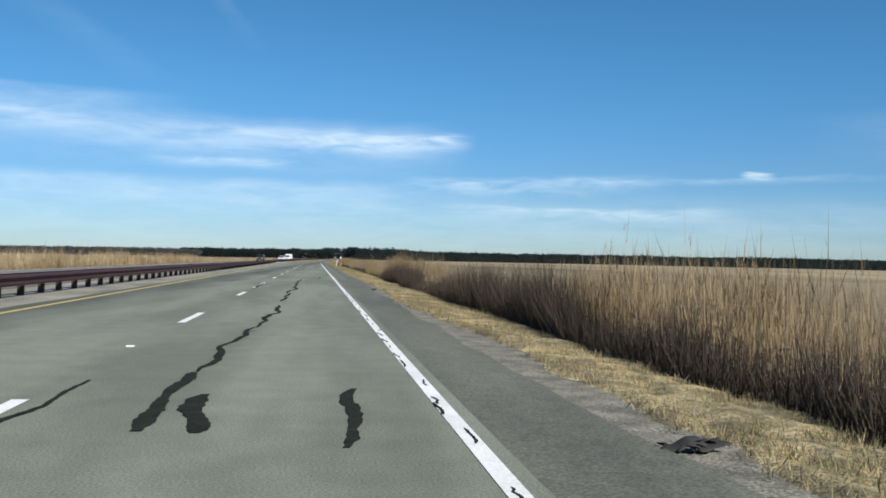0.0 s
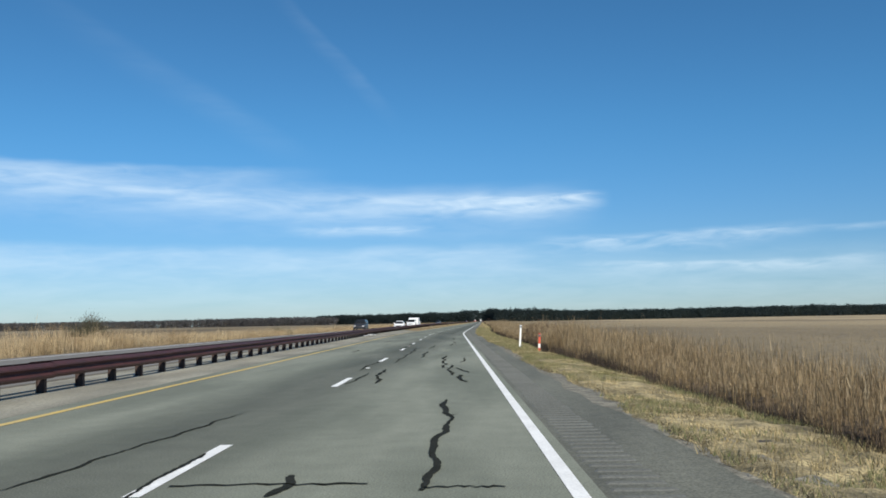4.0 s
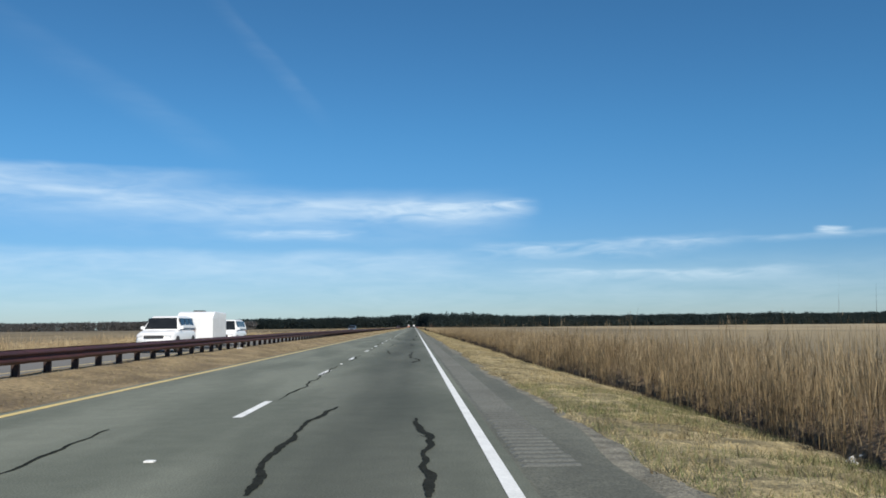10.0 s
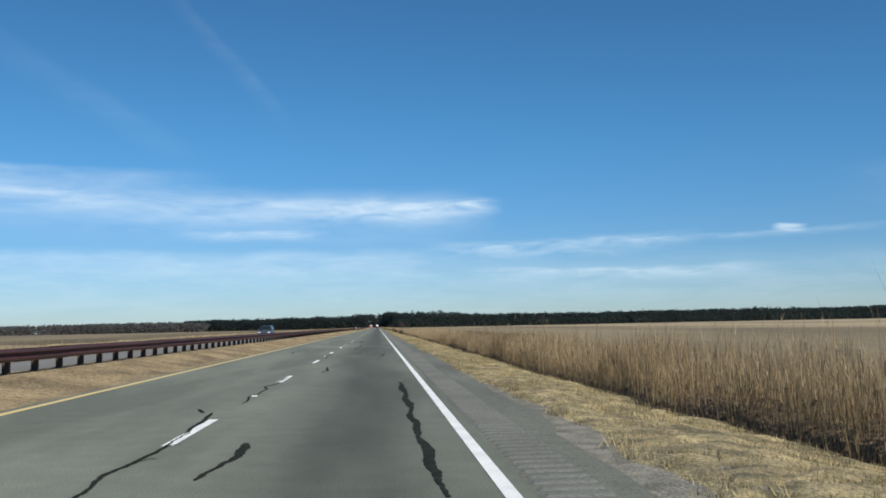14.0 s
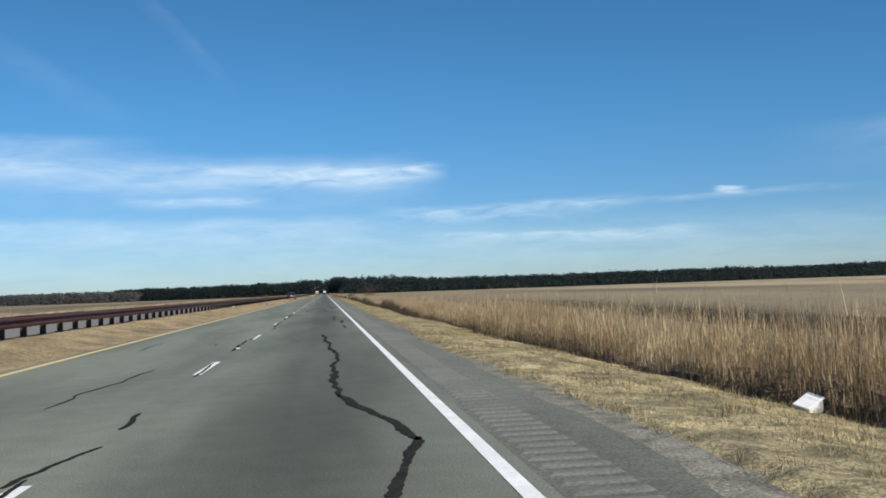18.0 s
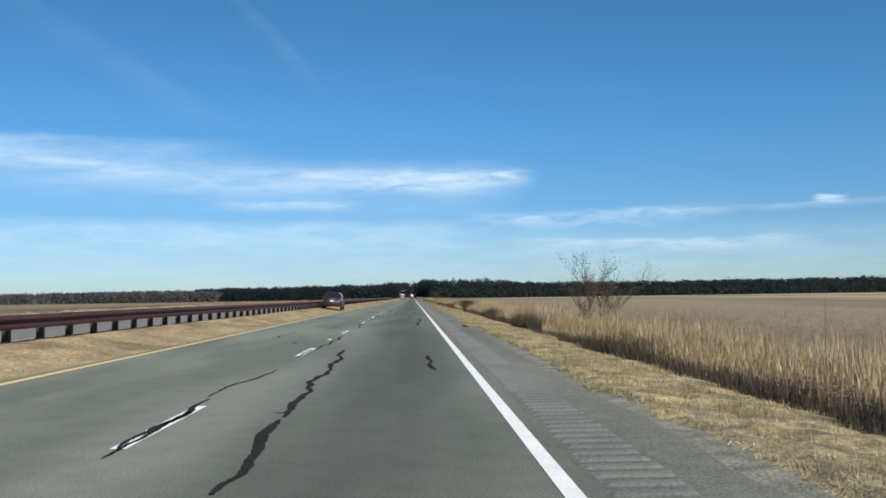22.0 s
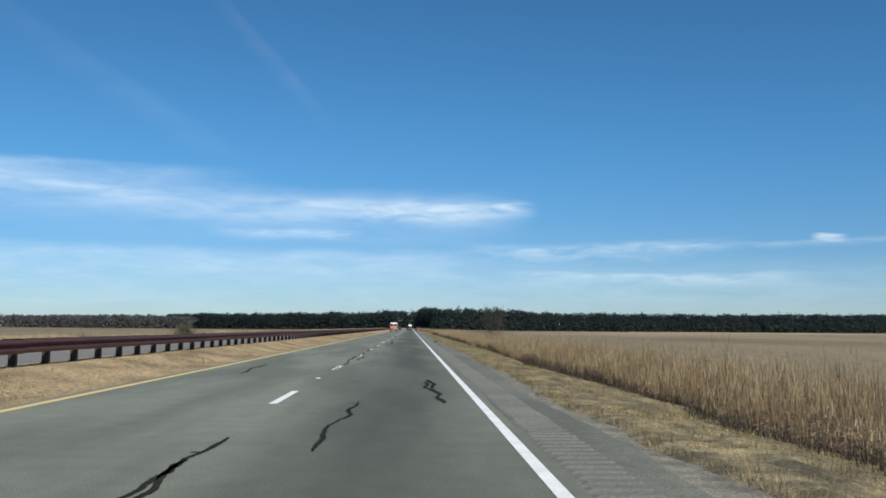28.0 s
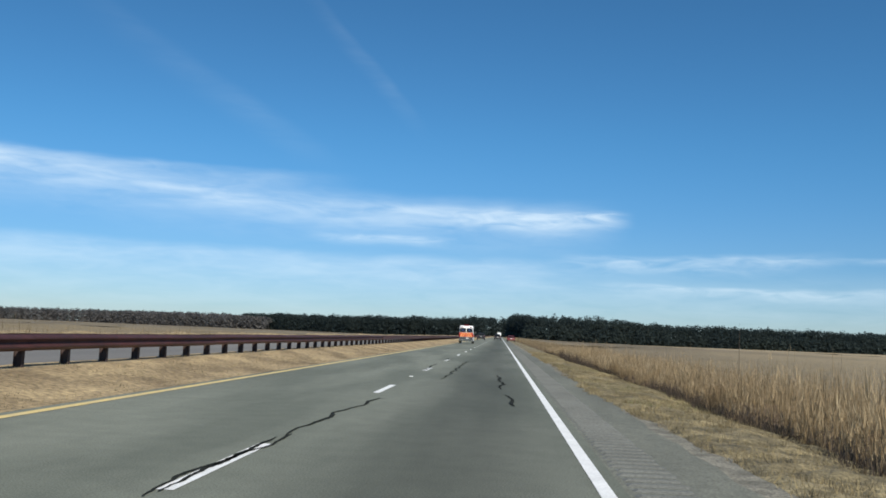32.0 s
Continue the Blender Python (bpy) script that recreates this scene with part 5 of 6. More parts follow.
def simple(name, parent, mat, x0, x1, y0, y1, z0, z1, bevel=0.015, label=""):
    bm = bmesh.new()
    box(bm, x0, x1, y0, y1, z0, z1, bevel)
    return part(name, bm, mat, parent, label)


def car(name, label, category, mat, length=4.7, width=1.88, height=1.70, belt=1.02, hood=1.35, deck=0.0, roof0=0.35, screen=0.75, rear_slope=0.3, wheel_r=0.35, plate=True, bed=0.0, cabin_mat=None):
    """A parked or driving car. Front towards +y, its base at the origin. hood, deck: lengths before and behind the cabin; bed: an open pickup bed."""
    base = tagged(new(name), label, category)
    L, h = length / 2, width / 2
    z0 = 0.30
    st = [(-L, belt - 0.16, h * 0.86), (-L + 0.10, belt - 0.03, h * 0.96), (-L + 0.5, belt, h), (0, belt, h), (L - hood, belt, h), (L - hood * 0.5, belt - 0.06, h * 0.99), (L - 0.25, belt - 0.16, h * 0.95), (L - 0.02, belt - 0.32, h * 0.84)]
    body = part("body", loft(bmesh.new(), [ring(y, w, w * 0.97, z0 + (0.08 if abs(y) > L - 0.15 else 0), z1, 0.19) for y, z1, w in st]), mat, base, "", True)
    for sx in (-1, 1):
        for wy in (-L + 0.92, L - 0.92):
            arch = lathe(bmesh.new(), [(-0.02, wheel_r * 1.16), (0.02, wheel_r * 1.16), (0.021, wheel_r * 0.5)], 20)
            for v in arch.verts:
                v.co.z = max(v.co.z, -0.02)
            o = part("wheel_arch", arch, M_PLASTIC, base)
            o.location = (sx * (h - 0.012), wy, wheel_r)
            wheel(base, sx * (h - 0.065), wy, wheel_r, 0.22)
    # cabin
    yr, yf = -L + deck + bed + 0.04, L - hood + 0.1
    top = height
    hw = h * 0.95
    tw = h * 0.74
    pts = [(yr, belt - 0.04, belt + 0.02, hw), (yr + rear_slope * 0.55, belt - 0.04, top - 0.16, hw * 0.9), (yr + rear_slope, belt - 0.04, top - 0.03, tw), (yr + rear_slope + 0.5, belt - 0.04, top, tw), (yf - screen - 0.2, belt - 0.04, top - 0.01, tw), (yf - screen, belt - 0.04, top - 0.06, tw), (yf, belt - 0.04, belt + 0.01, hw)]
    part("cabin", loft(bmesh.new(), [ring(y, hw, w, a, max(b, a + 0.05), 0.17) for y, a, b, w in pts]), cabin_mat or mat, base, "", True)
    lo, hi = belt + 0.03, top - 0.13
    wb, wt = hw * 0.985, hw - (hw - tw) * 0.78
    part("rear_window", pane(bmesh.new(), [(-wb * 0.95, yr + 0.01, lo + 0.0), (wb * 0.95, yr + 0.01, lo + 0.0), (wt * 0.98, yr + rear_slope * 0.52, top - 0.15), (-wt * 0.98, yr + rear_slope * 0.52, top - 0.15)], 0.03), M_GLASS, base)
    part("windscreen", pane(bmesh.new(), [(wb * 0.9, yf - 0.03, lo), (-wb * 0.9, yf - 0.03, lo), (-wt * 0.86, yf - screen * 0.85, hi), (wt * 0.86, yf - screen * 0.85, hi)], 0.03), M_GLASS, base)
    span = (yf - screen * 0.9) - (yr + rear_slope)
    for sx in (-1, 1):
        for a, b in ((0.03, 0.34), (0.37, 0.66), (0.69, 1.02)) if span > 2 else ((0.04, 0.48), (0.53, 1.0)):
            y0, y1 = yr + rear_slope * 0.9 + span * a, yr + rear_slope * 0.9 + span * b
            q = [(sx * (wb + 0.004), y0, lo), (sx * (wb + 0.004), y1, lo), (sx * (wt + 0.004), y1 - 0.04, hi), (sx * (wt + 0.004), y0 + 0.04, hi)]
            part("side_window", pane(bmesh.new(), q if sx > 0 else q[::-1], 0.012), M_GLASS, base)
        simple("wing_mirror", base, mat, sx * (h + 0.02) - 0.09, sx * (h + 0.02) + 0.09, yf - 0.35, yf - 0.2, belt + 0.02, belt + 0.19, 0.03)
        simple("tail_lamp", base, M_LAMPRED, sx * (h * 0.84) - 0.07, sx * (h * 0.84) + 0.07, -L - 0.01, -L + 0.12, belt - 0.28, belt - 0.04, 0.03, "red tail lamp")
        simple("headlamp", base, M_LAMPCLEAR, sx * (h * 0.70) - 0.17, sx * (h * 0.70) + 0.17, L - 0.16, L - 0.005, belt - 0.38, belt - 0.24, 0.03, "clear headlamp")
    simple("rear_bumper", base, mat, -h * 0.93, h * 0.93, -L - 0.07, -L + 0.2, 0.36, 0.60, 0.05)
    simple("front_bumper", base, mat, -h * 0.9, h * 0.9, L - 0.2, L + 0.05, 0.28, 0.52, 0.05)
    simple("grille", base, M_PLASTIC, -h * 0.5, h * 0.5, L - 0.1, L + 0.025, belt - 0.44, belt - 0.28, 0.02, "dark grille")
    if plate:
        simple("number_plate", base, M_PLATE, -0.16, 0.16, -L - 0.085, -L - 0.02, belt - 0.27, belt - 0.11, 0.005, "white plate")
        simple("plate_mark", base, M_PLASTIC, -0.11, 0.11, -L - 0.089, -L - 0.08, belt - 0.21, belt - 0.17, 0.001, "dark bars")
    if bed:
        for sx in (-1, 1):
            simple("bed_side", base, mat, sx * h * 0.9 - 0.05, sx * h * 0.9 + 0.05, -L + 0.05, -L + bed, belt - 0.05, belt + 0.12, 0.02)
        simple("tailgate", base, mat, -h * 0.88, h * 0.88, -L + 0.0, -L + 0.08, belt - 0.25, belt + 0.12, 0.02)
    return base


def place(ob, y, d, z=0.0, back=False, turn=0.0, roll=0.0):
    ob.matrix_world = pose(d + float(bend(y)), y, z, 0, roll, turn + (180 if back else 0))
    return ob


def ambulance():
    """A high-roofed van ambulance with orange and yellow chevrons across its rear doors."""
    base = tagged(new("ambulance"), "white van ambulance with orange chevrons on its rear doors", "ambulance")
    L, h, H = 2.98, 1.0, 2.50
    st = [(-L, h * 0.95, h * 0.86, 2.36), (-L + 0.06, h, h * 0.90, H - 0.03), (-1.5, h, h * 0.9, H), (0.9, h, h * 0.9, H), (1.35, h, h * 0.88, H - 0.12), (2.15, h * 0.98, h * 0.9, 1.35), (2.75, h * 0.95, h * 0.9, 1.15), (L, h * 0.86, h * 0.8, 0.95)]
    part("body", loft(bmesh.new(), [ring(y, a, b, 0.36, z, 0.16) for y, a, b, z in st]), P_WHITE, base, "white painted body", True)
    panel = simple("rear_panel", base, M_ORANGE, -0.93, 0.93, -L - 0.02, -L + 0.02, 0.95, 1.52, 0.01, "orange reflective panel")
    for sx in (-1, 1):
        for i in range(3):
            x0 = sx * (0.10 + i * 0.30)
            q = [(x0, -L - 0.022, 0.97), (x0 + sx * 0.10, -L - 0.022, 0.97), (x0 + sx * 0.10 - sx * 0.26 + sx * 0.26 * (i > 2), -L - 0.022, 1.5), (x0 - sx * 0.26 + sx * 0.26 * (i > 2), -L - 0.022, 1.5)]
            q = [(max(-0.92, min(0.92, a if a * sx > 0.01 else sx * 0.01)), b, c) for a, b, c in q]
            part("chevron", pane(bmesh.new(), q if sx > 0 else q[::-1], 0.004), M_LIME, panel, "yellow reflective chevron")
        win = part("rear_window", pane(bmesh.new(), [(sx * 0.47 - 0.43, -L + 0.0, 1.56), (sx * 0.47 + 0.43, -L + 0.0, 1.56), (sx * 0.45 + 0.39, -L + 0.02, 2.14), (sx * 0.45 - 0.39, -L + 0.02, 2.14)], 0.035), M_GLASS, base, "dark rear door window")
        bm = bmesh.new()
        for a in (0, 60, 120):
            bm2 = bmesh.new()
            box(bm2, -0.022, 0.022, -0.004, 0.004, -0.14, 0.14)
            bmesh.ops.transform(bm2, matrix=pose(sx * 0.46, -L - 0.036, 1.86, 0, a, 0), verts=bm2.verts)
            tmp = bpy.data.meshes.new("bar")
            bm2.to_mesh(tmp)
            bm2.free()
            bm.from_mesh(tmp)
            bpy.data.meshes.remove(tmp)
        part("star_decal", bm, M_STAR, win, "blue six-armed medical star")
        simple("tail_lamp", base, M_LAMPRED, sx * 0.92 - 0.06, sx * 0.92 + 0.07, -L - 0.04, -L + 0.1, 0.92, 1.42, 0.02, "tall red tail lamp")
        simple("top_lamp", base, M_LAMPRED, sx * 0.62 - 0.16, sx * 0.62 + 0.16, -L - 0.02, -L + 0.08, 2.22, 2.33, 0.02, "red warning lamp")
        simple("side_stripe", base, M_ORANGE, sx * (h + 0.005) - 0.008, sx * (h + 0.005) + 0.008, -2.8, 1.7, 1.02, 1.22, 0.003, "orange side stripe")
        part("side_window", pane(bmesh.new(), [(sx * 1.0, -1.9, 1.55), (sx * 1.0, -0.9, 1.55), (sx * 0.94, -0.9, 2.1), (sx * 0.94, -1.9, 2.1)][::sx], 0.02), M_GLASS, base)
        part("door_window", pane(bmesh.new(), [(sx * 1.0, 0.75, 1.4), (sx * 0.99, 1.75, 1.4), (sx * 0.93, 1.35, 2.05), (sx * 0.95, 0.75, 2.05)][::sx], 0.02), M_GLASS, base)
        simple("wing_mirror", base, M_PLASTIC, sx * 1.14 - 0.1, sx * 1.14 + 0.1, 1.55, 1.7, 1.35, 1.72, 0.03)
        wheel(base, sx * 0.88, -1.85, 0.36, 0.24)
        wheel(base, sx * 0.88, 1.9, 0.36, 0.24)
    simple("light_bar", base, M_LAMPRED, -0.33, 0.33, -L + 0.02, -L + 0.3, H - 0.06, H + 0.10, 0.04, "dark red roof light bar")
    simple("rear_bumper", base, M_PLASTIC, -0.97, 0.97, -L - 0.16, -L + 0.1, 0.44, 0.93, 0.03, "dark grey bumper and lower doors")
    simple("step_edge", base, M_CHROME, -0.95, 0.95, -L - 0.19, -L - 0.14, 0.52, 0.60, 0.01, "bright metal step edge")
    simple("number_plate", base, M_PLATE, 0.02, 0.34, -L - 0.175, -L - 0.15, 0.68, 0.83, 0.004, "white plate")
    simple("plate_mark", base, M_PLASTIC, 0.07, 0.29, -L - 0.179, -L - 0.17, 0.73, 0.77, 0.001, "dark bars")
    part("windscreen", pane(bmesh.new(), [(0.9, 2.1, 1.42), (-0.9, 2.1, 1.42), (-0.84, 1.42, 2.3), (0.84, 1.42, 2.3)], 0.03), M_GLASS, base)
    return base


place(ambulance(), 1053, -5.65)
place(car("suv", "dark red SUV parked on the median turf by the guardrail", "car", P_RED, 4.65, 1.86, 1.62, 1.0, 1.25, 0, 0.3, 0.75, 0.42, cabin_mat=P_RED), 716.0, -8.55, 0.16, turn=0.6, roll=5)
place(car("pickup_truck", "dark pickup truck driving ahead in the passing lane", "pickup", P_DARK, 5.6, 1.98, 1.82, 1.12, 1.5, 0, 0.3, 0.75, 0.25, 0.40, True, 1.7), 1165, -5.9)
place(car("suv", "dark SUV driving ahead in the outer lane", "car", P_DARK, 4.7, 1.9, 1.72), 1200, -1.75)
place(car("sedan", "red car parked on the far shoulder", "car", P_BRIGHTRED, 4.6, 1.8, 1.45, 0.92, 1.3, 0.7, 0.3, 0.8, 0.5, 0.32), 1140, 1.55, -0.01)
place(car("suv", "dark grey SUV on the opposite carriageway", "car", P_DARK, 4.9, 1.95, 1.80, 1.08), 266, -17.4, 0.10, True)
place(car("sedan", "white car on the opposite carriageway", "car", P_WHITE, 4.6, 1.82, 1.50, 0.95, 1.2, 0.6, 0.3, 0.8, 0.5, 0.33), 290, -13.3, 0.10, True)
place(car("suv", "white SUV towing a box trailer on the opposite carriageway", "car", P_WHITE, 5.2, 2.02, 1.92, 1.18, 1.45, 0, 0.3, 0.7, 0.3, 0.40), 330, -14.1, 0.10, True)
place(car("van", "white van behind the trailer on the opposite carriageway", "car", P_WHITE, 4.9, 1.95, 1.85, 1.08, 1.0), 347.5, -14.3, 0.10, True)
place(car("minivan", "dark blue minivan on the opposite carriageway", "car", P_BLUE, 4.9, 1.95, 1.72, 1.02, 1.0, 0, 0.3, 0.9, 0.4), 532.5, -17.5, 0.10, True)


def box_trailer():
    base = tagged(new("box_trailer"), "tall white box trailer hitched to an SUV", "trailer")
    part("box", loft(bmesh.new(), [ring(y, 1.1, 1.1, 0.5, z, 0.06) for y, z in ((-1.7, 2.22), (1.5, 2.26), (1.8, 2.2), (2.3, 1.9))]), P_WHITE, base, "white panelled box")
    simple("drawbar", base, M_PLASTIC, -0.06, 0.06, 2.4, 3.4, 0.5, 0.62, 0.01, "dark steel drawbar")
    simple("roof_vent", base, M_PLASTIC, -0.3, 0.3, 0.6, 1.4, 2.2, 2.34, 0.03)
    for sx in (-1, 1):
        for wy in (-0.5, 0.3):
            wheel(base, sx * 1.0, wy, 0.34, 0.2)
        simple("clearance_lamp", base, M_LAMPRED, sx * 1.0 - 0.05, sx * 1.0 + 0.05, -1.73, -1.68, 2.0, 2.06, 0.005)
    return base


place(box_trailer(), 338.6, -14.1, 0.10, True)


def box_truck():
    base = tagged(new("box_truck"), "white box truck driving far ahead", "truck")
    part("cargo_box", loft(bmesh.new(), [ring(y, 1.22, 1.22, 0.95, 3.5, 0.05) for y in (-3.6, 1.6)]), P_WHITE, base, "white cargo box")
    part("cab", loft(bmesh.new(), [ring(y, 1.05, w, 0.5, z, 0.14) for y, z, w in ((1.75, 2.35, 0.95), (2.6, 2.4, 0.95), (3.1, 1.6, 1.0), (3.8, 1.35, 0.98))]), P_WHITE, base, "", True)
    simple("rear_door", base, M_PLATE, -1.1, 1.1, -3.64, -3.58, 1.1, 3.3, 0.02, "ribbed roller door")
    simple("bumper", base, M_PLASTIC, -1.1, 1.1, -3.75, -3.6, 0.5, 0.72, 0.02)
    simple("frame", base, M_PLASTIC, -0.5, 0.5, -3.5, 3.0, 0.6, 0.94, 0.02)
    for sx in (-1, 1):
        simple("tail_lamp", base, M_LAMPRED, sx * 0.95 - 0.1, sx * 0.95 + 0.1, -3.66, -3.6, 0.8, 0.95, 0.01)
        wheel(base, sx * 1.0, -2.2, 0.45, 0.35)
        wheel(base, sx * 0.98, 2.9, 0.45, 0.28)
    return base


place(box_truck(), 1560, -1.7)


# ---------------------------------------------------------------- shrubs and small trees
def tubes(paths, sides=5):
    """Tapering branches: each path is a list of (point, radius)."""
    vs, fs = [], []
    for path in paths:
        k0 = len(vs)
        for j, (p, r) in enumerate(path):
            ax = (path[min(j + 1, len(path) - 1)][0] - path[max(j - 1, 0)][0]).normalized()
            u = ax.orthogonal().normalized()
            w = ax.cross(u)
            vs += [tuple(p + (u * math.cos(2 * math.pi * i / sides) + w * math.sin(2 * math.pi * i / sides)) * r) for i in range(sides)]
        for j in range(len(path) - 1):
            for i in range(sides):
                a, b = k0 + j * sides + i, k0 + j * sides + (i + 1) % sides
                fs.append((a, b, b + sides, a + sides))
    return np.array(vs), np.array(fs)


def grow(r, p, way, length, radius, level, out, spread):
    pts, q, w = [(p.copy(), radius)], p.copy(), way.copy()
    n = 4
    for i in range(n):
        w = (w + Vector((r.uniform(-1, 1), r.uniform(-1, 1), r.uniform(-0.5, 0.9))) * 0.16).normalized()
        q = q + w * (length / n)
        pts.append((q.copy(), radius * (1 - 0.7 * (i + 1) / n)))
        if level > 0 and i >= (1 if level > 1 else 0):
            for _ in range(r.choice((1, 2, 2, 3))):
                side = Vector((r.uniform(-1, 1), r.uniform(-1, 1), r.uniform(-0.1, 0.8))).normalized()
                grow(r, q, (w + side * spread).normalized(), length * r.uniform(0.45, 0.7), radius * 0.5, level - 1, out, spread)
    out.append(pts)


def leaf_cloud(points, per, size, seed, spread):
    r = np.random.RandomState(seed)
    c = np.repeat(np.array(points), per, 0) + r.normal(0, spread, (len(points) * per, 3))
    m = len(c)
    u = r.normal(0, 1, (m, 3))
    u /= np.linalg.norm(u, axis=1)[:, None]
    w = np.cross(u, r.normal(0, 1, (m, 3)))
    w /= np.linalg.norm(w, axis=1)[:, None]
    s = r.uniform(0.6, 1.3, m)[:, None] * size
    v = np.stack([c - u * s, c - w * s * 0.45, c + u * s, c + w * s * 0.45], 1).reshape(-1, 3)
    return v, np.arange(4 * m).reshape(-1, 4)


M_SHRUB = material("shrub_leaves", (0.060, 0.066, 0.036), (0.085, 0.078, 0.045), 1.5, 0.85, spread=0.4)
M_DEADLEAF = material("dead_leaves", (0.14, 0.085, 0.05), (0.09, 0.06, 0.04), 2.0, 0.9, spread=0.4)


def woody(name, label, category, y, d, z, height, width, stems, leaves, leaf_mat, seed, level=3, spread=0.75, thick=0.013):
    r = random.Random(seed)
    base = tagged(new(name), label, category)
    out = []
    for i in range(stems):
        a = r.uniform(0, 6.283)
        tilt = r.uniform(0.05, 0.9) * width / height
        grow(r, Vector((math.cos(a) * 0.15 * width * r.random(), math.sin(a) * 0.15 * width * r.random(), -0.05)), Vector((math.cos(a) * tilt, math.sin(a) * tilt, 1)).normalized(), height * r.uniform(0.45, 0.62), thick * height ** 0.8, level, out, spread)
    hi = max(p.z for path in out for p, _ in path)
    k = height / hi
    out = [[(p * k, rr) for p, rr in path] for path in out]
    put("branch_crown", mesh_of("branch_crown", *tubes(out, 3)), M_BARK, base, "bare grey-brown branches and twigs")
    if leaves:
        tips = [tuple(path[-1][0]) for path in out] + [tuple(path[2][0]) for path in out]
        if leaves > 2:
            tips += [(r.gauss(0, 0.22 * width), r.gauss(0, 0.22 * width), r.uniform(0.05, 0.65) * height) for _ in out]
        put("foliage", mesh_of("foliage", *leaf_cloud(tips, max(1, leaves // 2), 0.028 if leaves < 3 else 0.040, seed, 0.06 * width if leaves > 2 else 0.03)), leaf_mat, base)
    base.location = (d + float(bend(y)), y, z)
    return base


woody("bare_tree", "leafless twiggy tree rising from the reeds", "tree", 661, 5.7, -0.8, 3.8, 2.3, 4, 1, M_DEADLEAF, 3, thick=0.008)
woody("bare_tree", "bare slender tree with thin upright twigs in the reeds", "tree", 872.0, 4.85, -0.6, 3.9, 1.5, 4, 0, M_DEADLEAF, 58, thick=0.006)
woody("shrub", "green-brown shrub at the edge of the reeds", "shrub", 724, 5.1, -0.62, 1.45, 1.35, 9, 40, M_SHRUB, 11, 2, 0.9)
woody("shrub", "brown brush in front of the reeds", "shrub", 737, 4.9, -0.5, 1.25, 1.5, 8, 10, M_DEADLEAF, 21, 2, 0.9)
woody("shrub", "dark shrub beyond the opposite carriageway", "shrub", 175, -24.5, -0.6, 2.9, 2.9, 10, 18, M_SHRUB, 12, 2, 0.9)
woody("shrub", "brown shrub beside the dark one beyond the road", "shrub", 150, -25, -0.6, 1.9, 2.4, 8, 8, M_DEADLEAF, 13, 2, 0.9)
woody("shrub", "low olive bush before the reeds beyond the road", "shrub", 234, -23.6, -0.8, 1.7, 3.4, 12, 16, M_SHRUB, 23, 2, 0.9)
woody("shrub", "low dark shrub in the marsh beyond the road", "shrub", 903, -25.5, -0.6, 2.3, 2.8, 8, 18, M_SHRUB, 14, 2, 0.9)
woody("shrub", "tangled brown brush beside the marker posts", "shrub", 170, 4.3, -0.5, 1.7, 1.8, 9, 5, M_DEADLEAF, 15, 2, 0.9)
woody("shrub", "tangled brown brush beside the marker posts", "shrub", 176, 4.6, -0.55, 1.9, 2.0, 9, 6, M_DEADLEAF, 16, 2, 0.9)
woody("shrub", "tangled brown brush at the road edge", "shrub", 165, 5.2, -0.6, 1.6, 1.6, 8, 4, M_DEADLEAF, 17, 2, 0.9)
woody("shrub", "small green shrub among the reeds", "shrub", 497, 5.4, -0.65, 1.35, 1.5, 8, 10, M_SHRUB, 18, 2, 0.9)
woody("shrub", "small dark shrub on the verge", "shrub", 742, 4.4, -0.42, 1.0, 1.4, 8, 10, M_SHRUB, 19, 2, 0.9)


# ---------------------------------------------------------------- marker posts, debris
def marker_post(y, d, height, mat, label, lean):
    base = tagged(new("marker_post"), label, "post", "marker posts")
    bm = bmesh.new()
    box(bm, -0.045, 0.045, -0.008, 0.008, -0.2, height, 0.004)
    part("stake", bm, mat, base)
    simple("reflector", base, M_CHROME, -0.04, 0.04, -0.014, -0.008, height - 0.14, height - 0.05, 0.002, "pale reflector")
    base.matrix_world = pose(d + float(bend(y)), y, float(verge_z(d)), 0, lean, 0)
    return base


M_REDWHITE = material("faded_red_plastic", (0.62, 0.10, 0.05), (0.52, 0.09, 0.05), 3.0, 0.6)
marker_post(162, 2.3, 1.15, M_WHITE, "slim white marker post leaning by the verge", 4)
p = marker_post(157.5, 2.85, 0.82, M_REDWHITE, "short red marker post with white bands", 3)
simple("white_band", p, M_WHITE, -0.05, 0.05, -0.012, 0.012, 0.18, 0.36, 0.002, "white band")


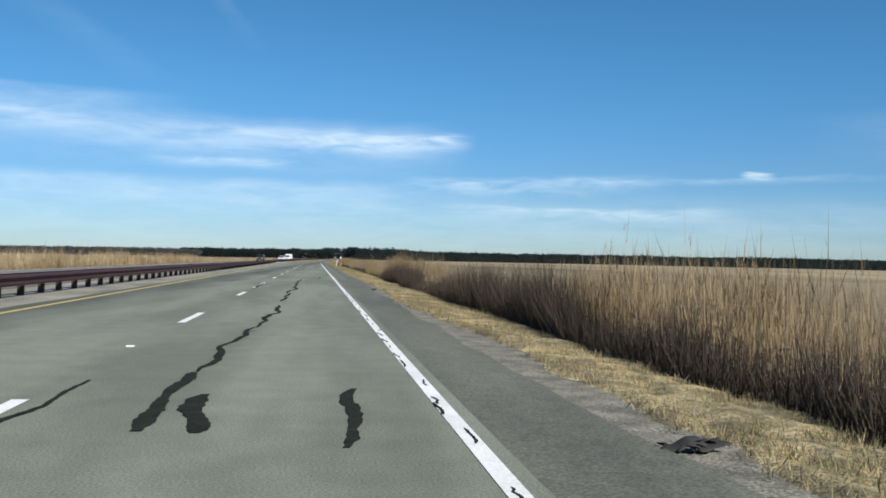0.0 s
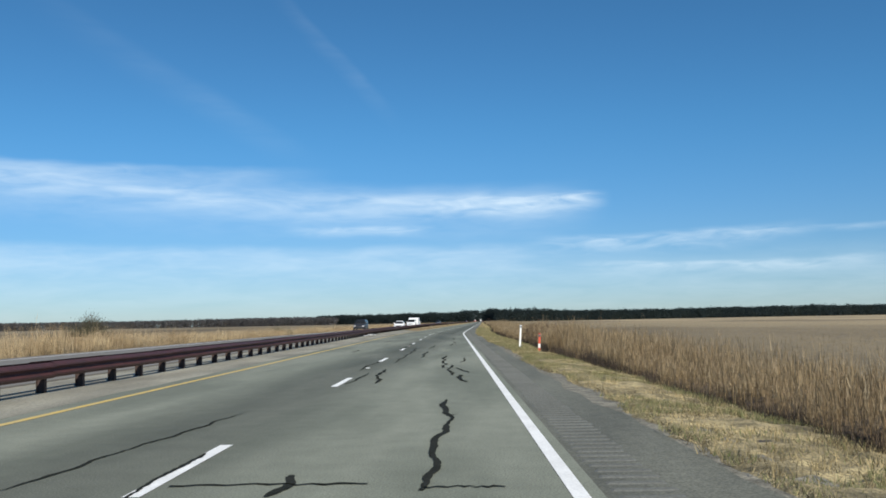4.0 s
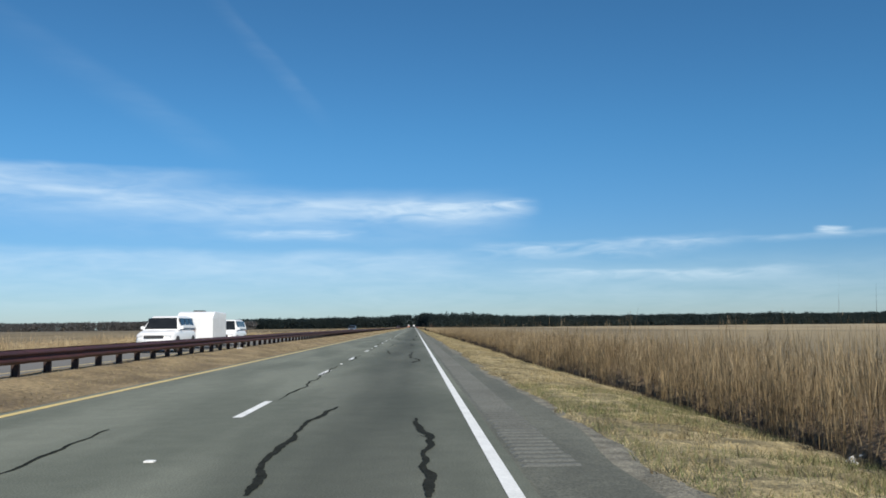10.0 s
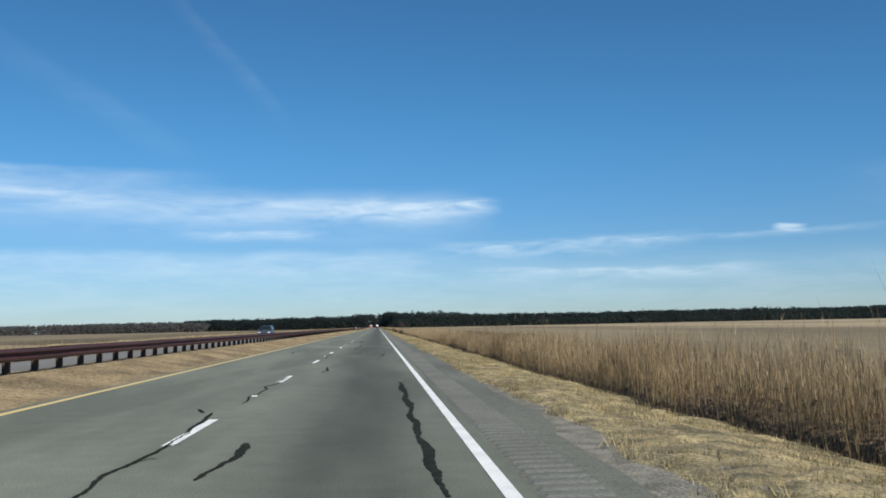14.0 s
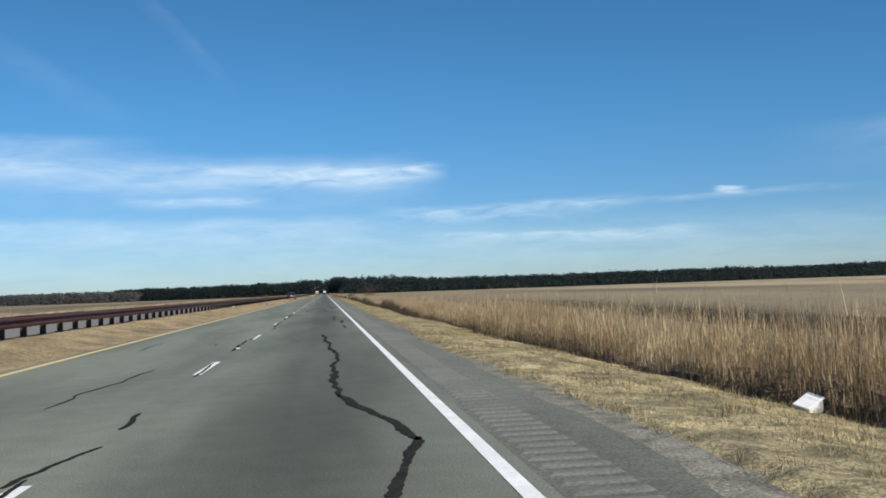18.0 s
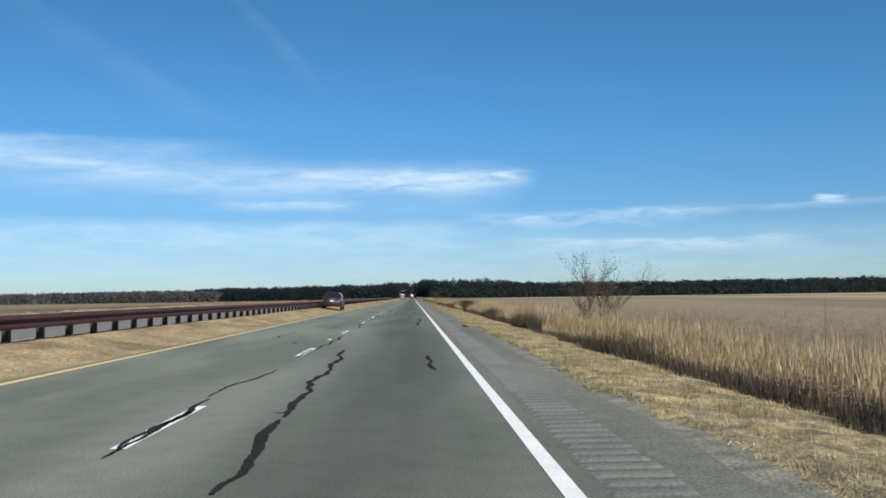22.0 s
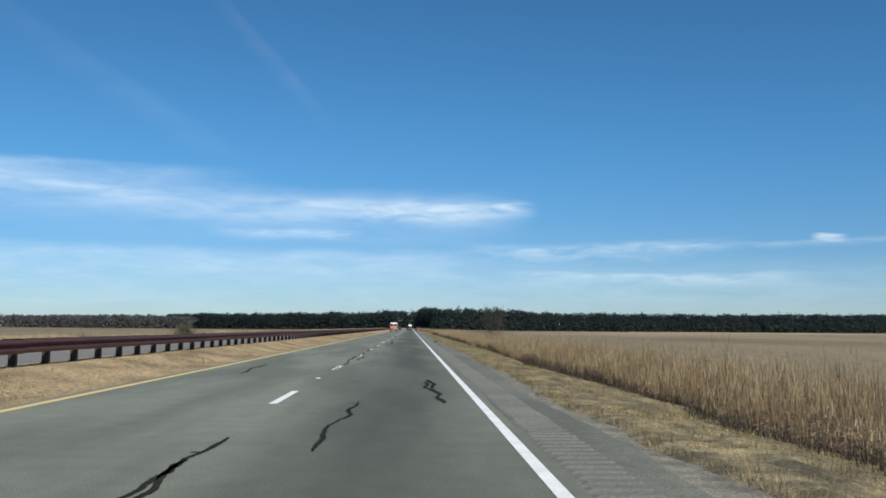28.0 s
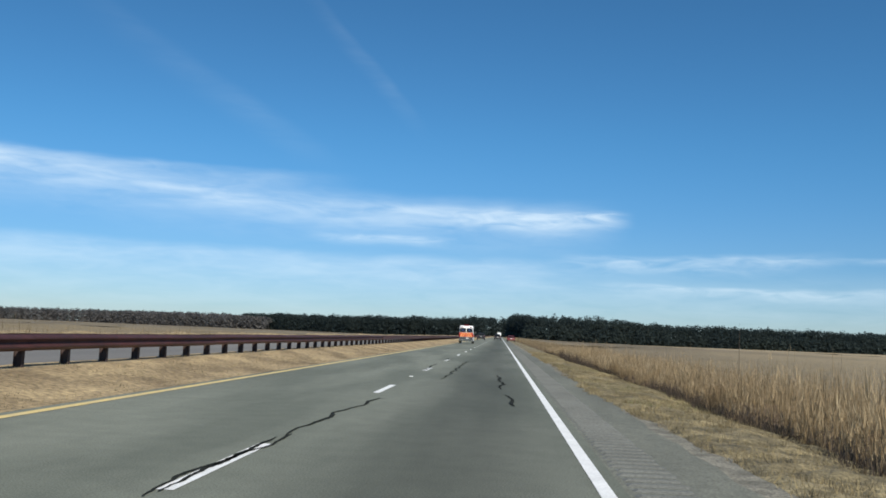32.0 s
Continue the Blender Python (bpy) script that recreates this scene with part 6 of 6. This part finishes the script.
def rubble(name, label, category, mat, y, d, z, size, seed, flat=0.4, bits=5):
    """A crumpled scrap: bent, torn sheets heaped together."""
    r = random.Random(seed)
    base = tagged(new(name), label, category)
    for i in range(bits):
        bm = bmesh.new()
        bmesh.ops.create_grid(bm, x_segments=6, y_segments=5, size=0.5)
        ph, kx, ky = r.uniform(0, 6), r.uniform(3, 7), r.uniform(3, 7)
        for v in bm.verts:
            rim = 1 + 0.3 * math.sin(5 * math.atan2(v.co.y, v.co.x) + ph)
            v.co = Vector((v.co.x * rim, v.co.y * rim * 0.7, 0.22 * math.sin(kx * v.co.x + ph) + 0.18 * math.cos(ky * v.co.y + ph) + 0.2))
        g = bmesh.ops.extrude_face_region(bm, geom=bm.faces[:])
        for e in g["geom"]:
            if isinstance(e, bmesh.types.BMVert):
                e.co.z += 0.06
        s = size * r.uniform(0.55, 1.0)
        bmesh.ops.transform(bm, matrix=pose(r.uniform(-0.35, 0.35) * size, r.uniform(-0.35, 0.35) * size, 0.02, r.uniform(-15, 15), r.uniform(-15, 15), r.uniform(0, 360)) @ Matrix.Diagonal((s, s, s * flat, 1)), verts=bm.verts)
        part("scrap", bm, mat, base, "", True)
    base.location = (d + float(bend(y)), y, z)
    return base


M_BAG = material("white_plastic", (0.74, 0.74, 0.72), (0.6, 0.6, 0.6), 4.0, 0.4)
M_BROWNBOX = material("wet_cardboard", (0.22, 0.10, 0.06), (0.3, 0.16, 0.09), 4.0, 0.8)
rubble("tyre_scrap", "black shredded tyre on the verge", "debris", M_TYRE, 13.76, 1.43, -0.03, 0.27, 1, 0.5)
rubble("tyre_scrap", "flat black tyre scrap at the shoulder edge", "debris", M_TYRE, 44.9, 1.26, -0.02, 0.2, 31, 0.3, 3)
rubble("tyre_scrap", "black shredded tyre on the shoulder", "debris", M_TYRE, 664.3, 1.12, -0.01, 0.25, 6, 0.16, 6)
rubble("tyre_scrap", "flat dark scrap on the shoulder", "debris", M_TYRE, 883, 0.95, -0.01, 0.27, 3, 0.35, 4)
rubble("plastic_bag", "white plastic bag caught at the reeds", "debris", M_BAG, 290, 4.45, -0.40, 0.30, 4, 0.8, 4)
rubble("plastic_bag", "white plastic bag on the grass by the reeds", "debris", M_BAG, 317.5, 4.55, -0.42, 0.34, 5, 0.6, 4)
rubble("plastic_bag", "white litter on the verge", "debris", M_BAG, 80, 3.2, -0.14, 0.24, 6, 0.5, 3)
rubble("plastic_bag", "small white litter on the verge", "debris", M_BAG, 94, 2.7, -0.08, 0.16, 7, 0.5, 3)
rubble("red_litter", "crushed red litter on the verge edge", "debris", M_REDWHITE, 573.6, 1.7, -0.03, 0.09, 8, 0.5, 3)
rubble("plastic_sheet", "torn white sheet beside the guardrail", "debris", M_BAG, 203, -8.6, 0.15, 0.6, 9, 0.25, 4)
rubble("plastic_sheet", "torn white sheet beside the guardrail", "debris", M_BAG, 198.2, -8.7, 0.15, 0.4, 10, 0.25, 3)
rubble("scrap_box", "flattened brown scrap below the guardrail", "debris", M_BROWNBOX, 394, -9.3, 0.36, 0.42, 11, 0.4, 4)
rubble("plastic_bag", "white litter on the median turf", "debris", M_BAG, 325, -9.3, 0.33, 0.2, 12, 0.4, 3)
rubble("plastic_bag", "white litter on the median turf", "debris", M_BAG, 592, -9.2, 0.36, 0.2, 13, 0.4, 3)


def cooler():
    base = tagged(new("foam_box"), "white foam box lying at the foot of the reeds", "box")
    simple("box", base, M_BAG, -0.17, 0.17, -0.12, 0.12, 0.0, 0.2, 0.03, "dented white foam")
    simple("lid", base, M_BAG, -0.185, 0.185, -0.135, 0.135, 0.202, 0.235, 0.015)
    base.matrix_world = pose(4.75, 519.7, -0.44, 14, -22, 24) @ Matrix.Scale(0.9, 4)


cooler()
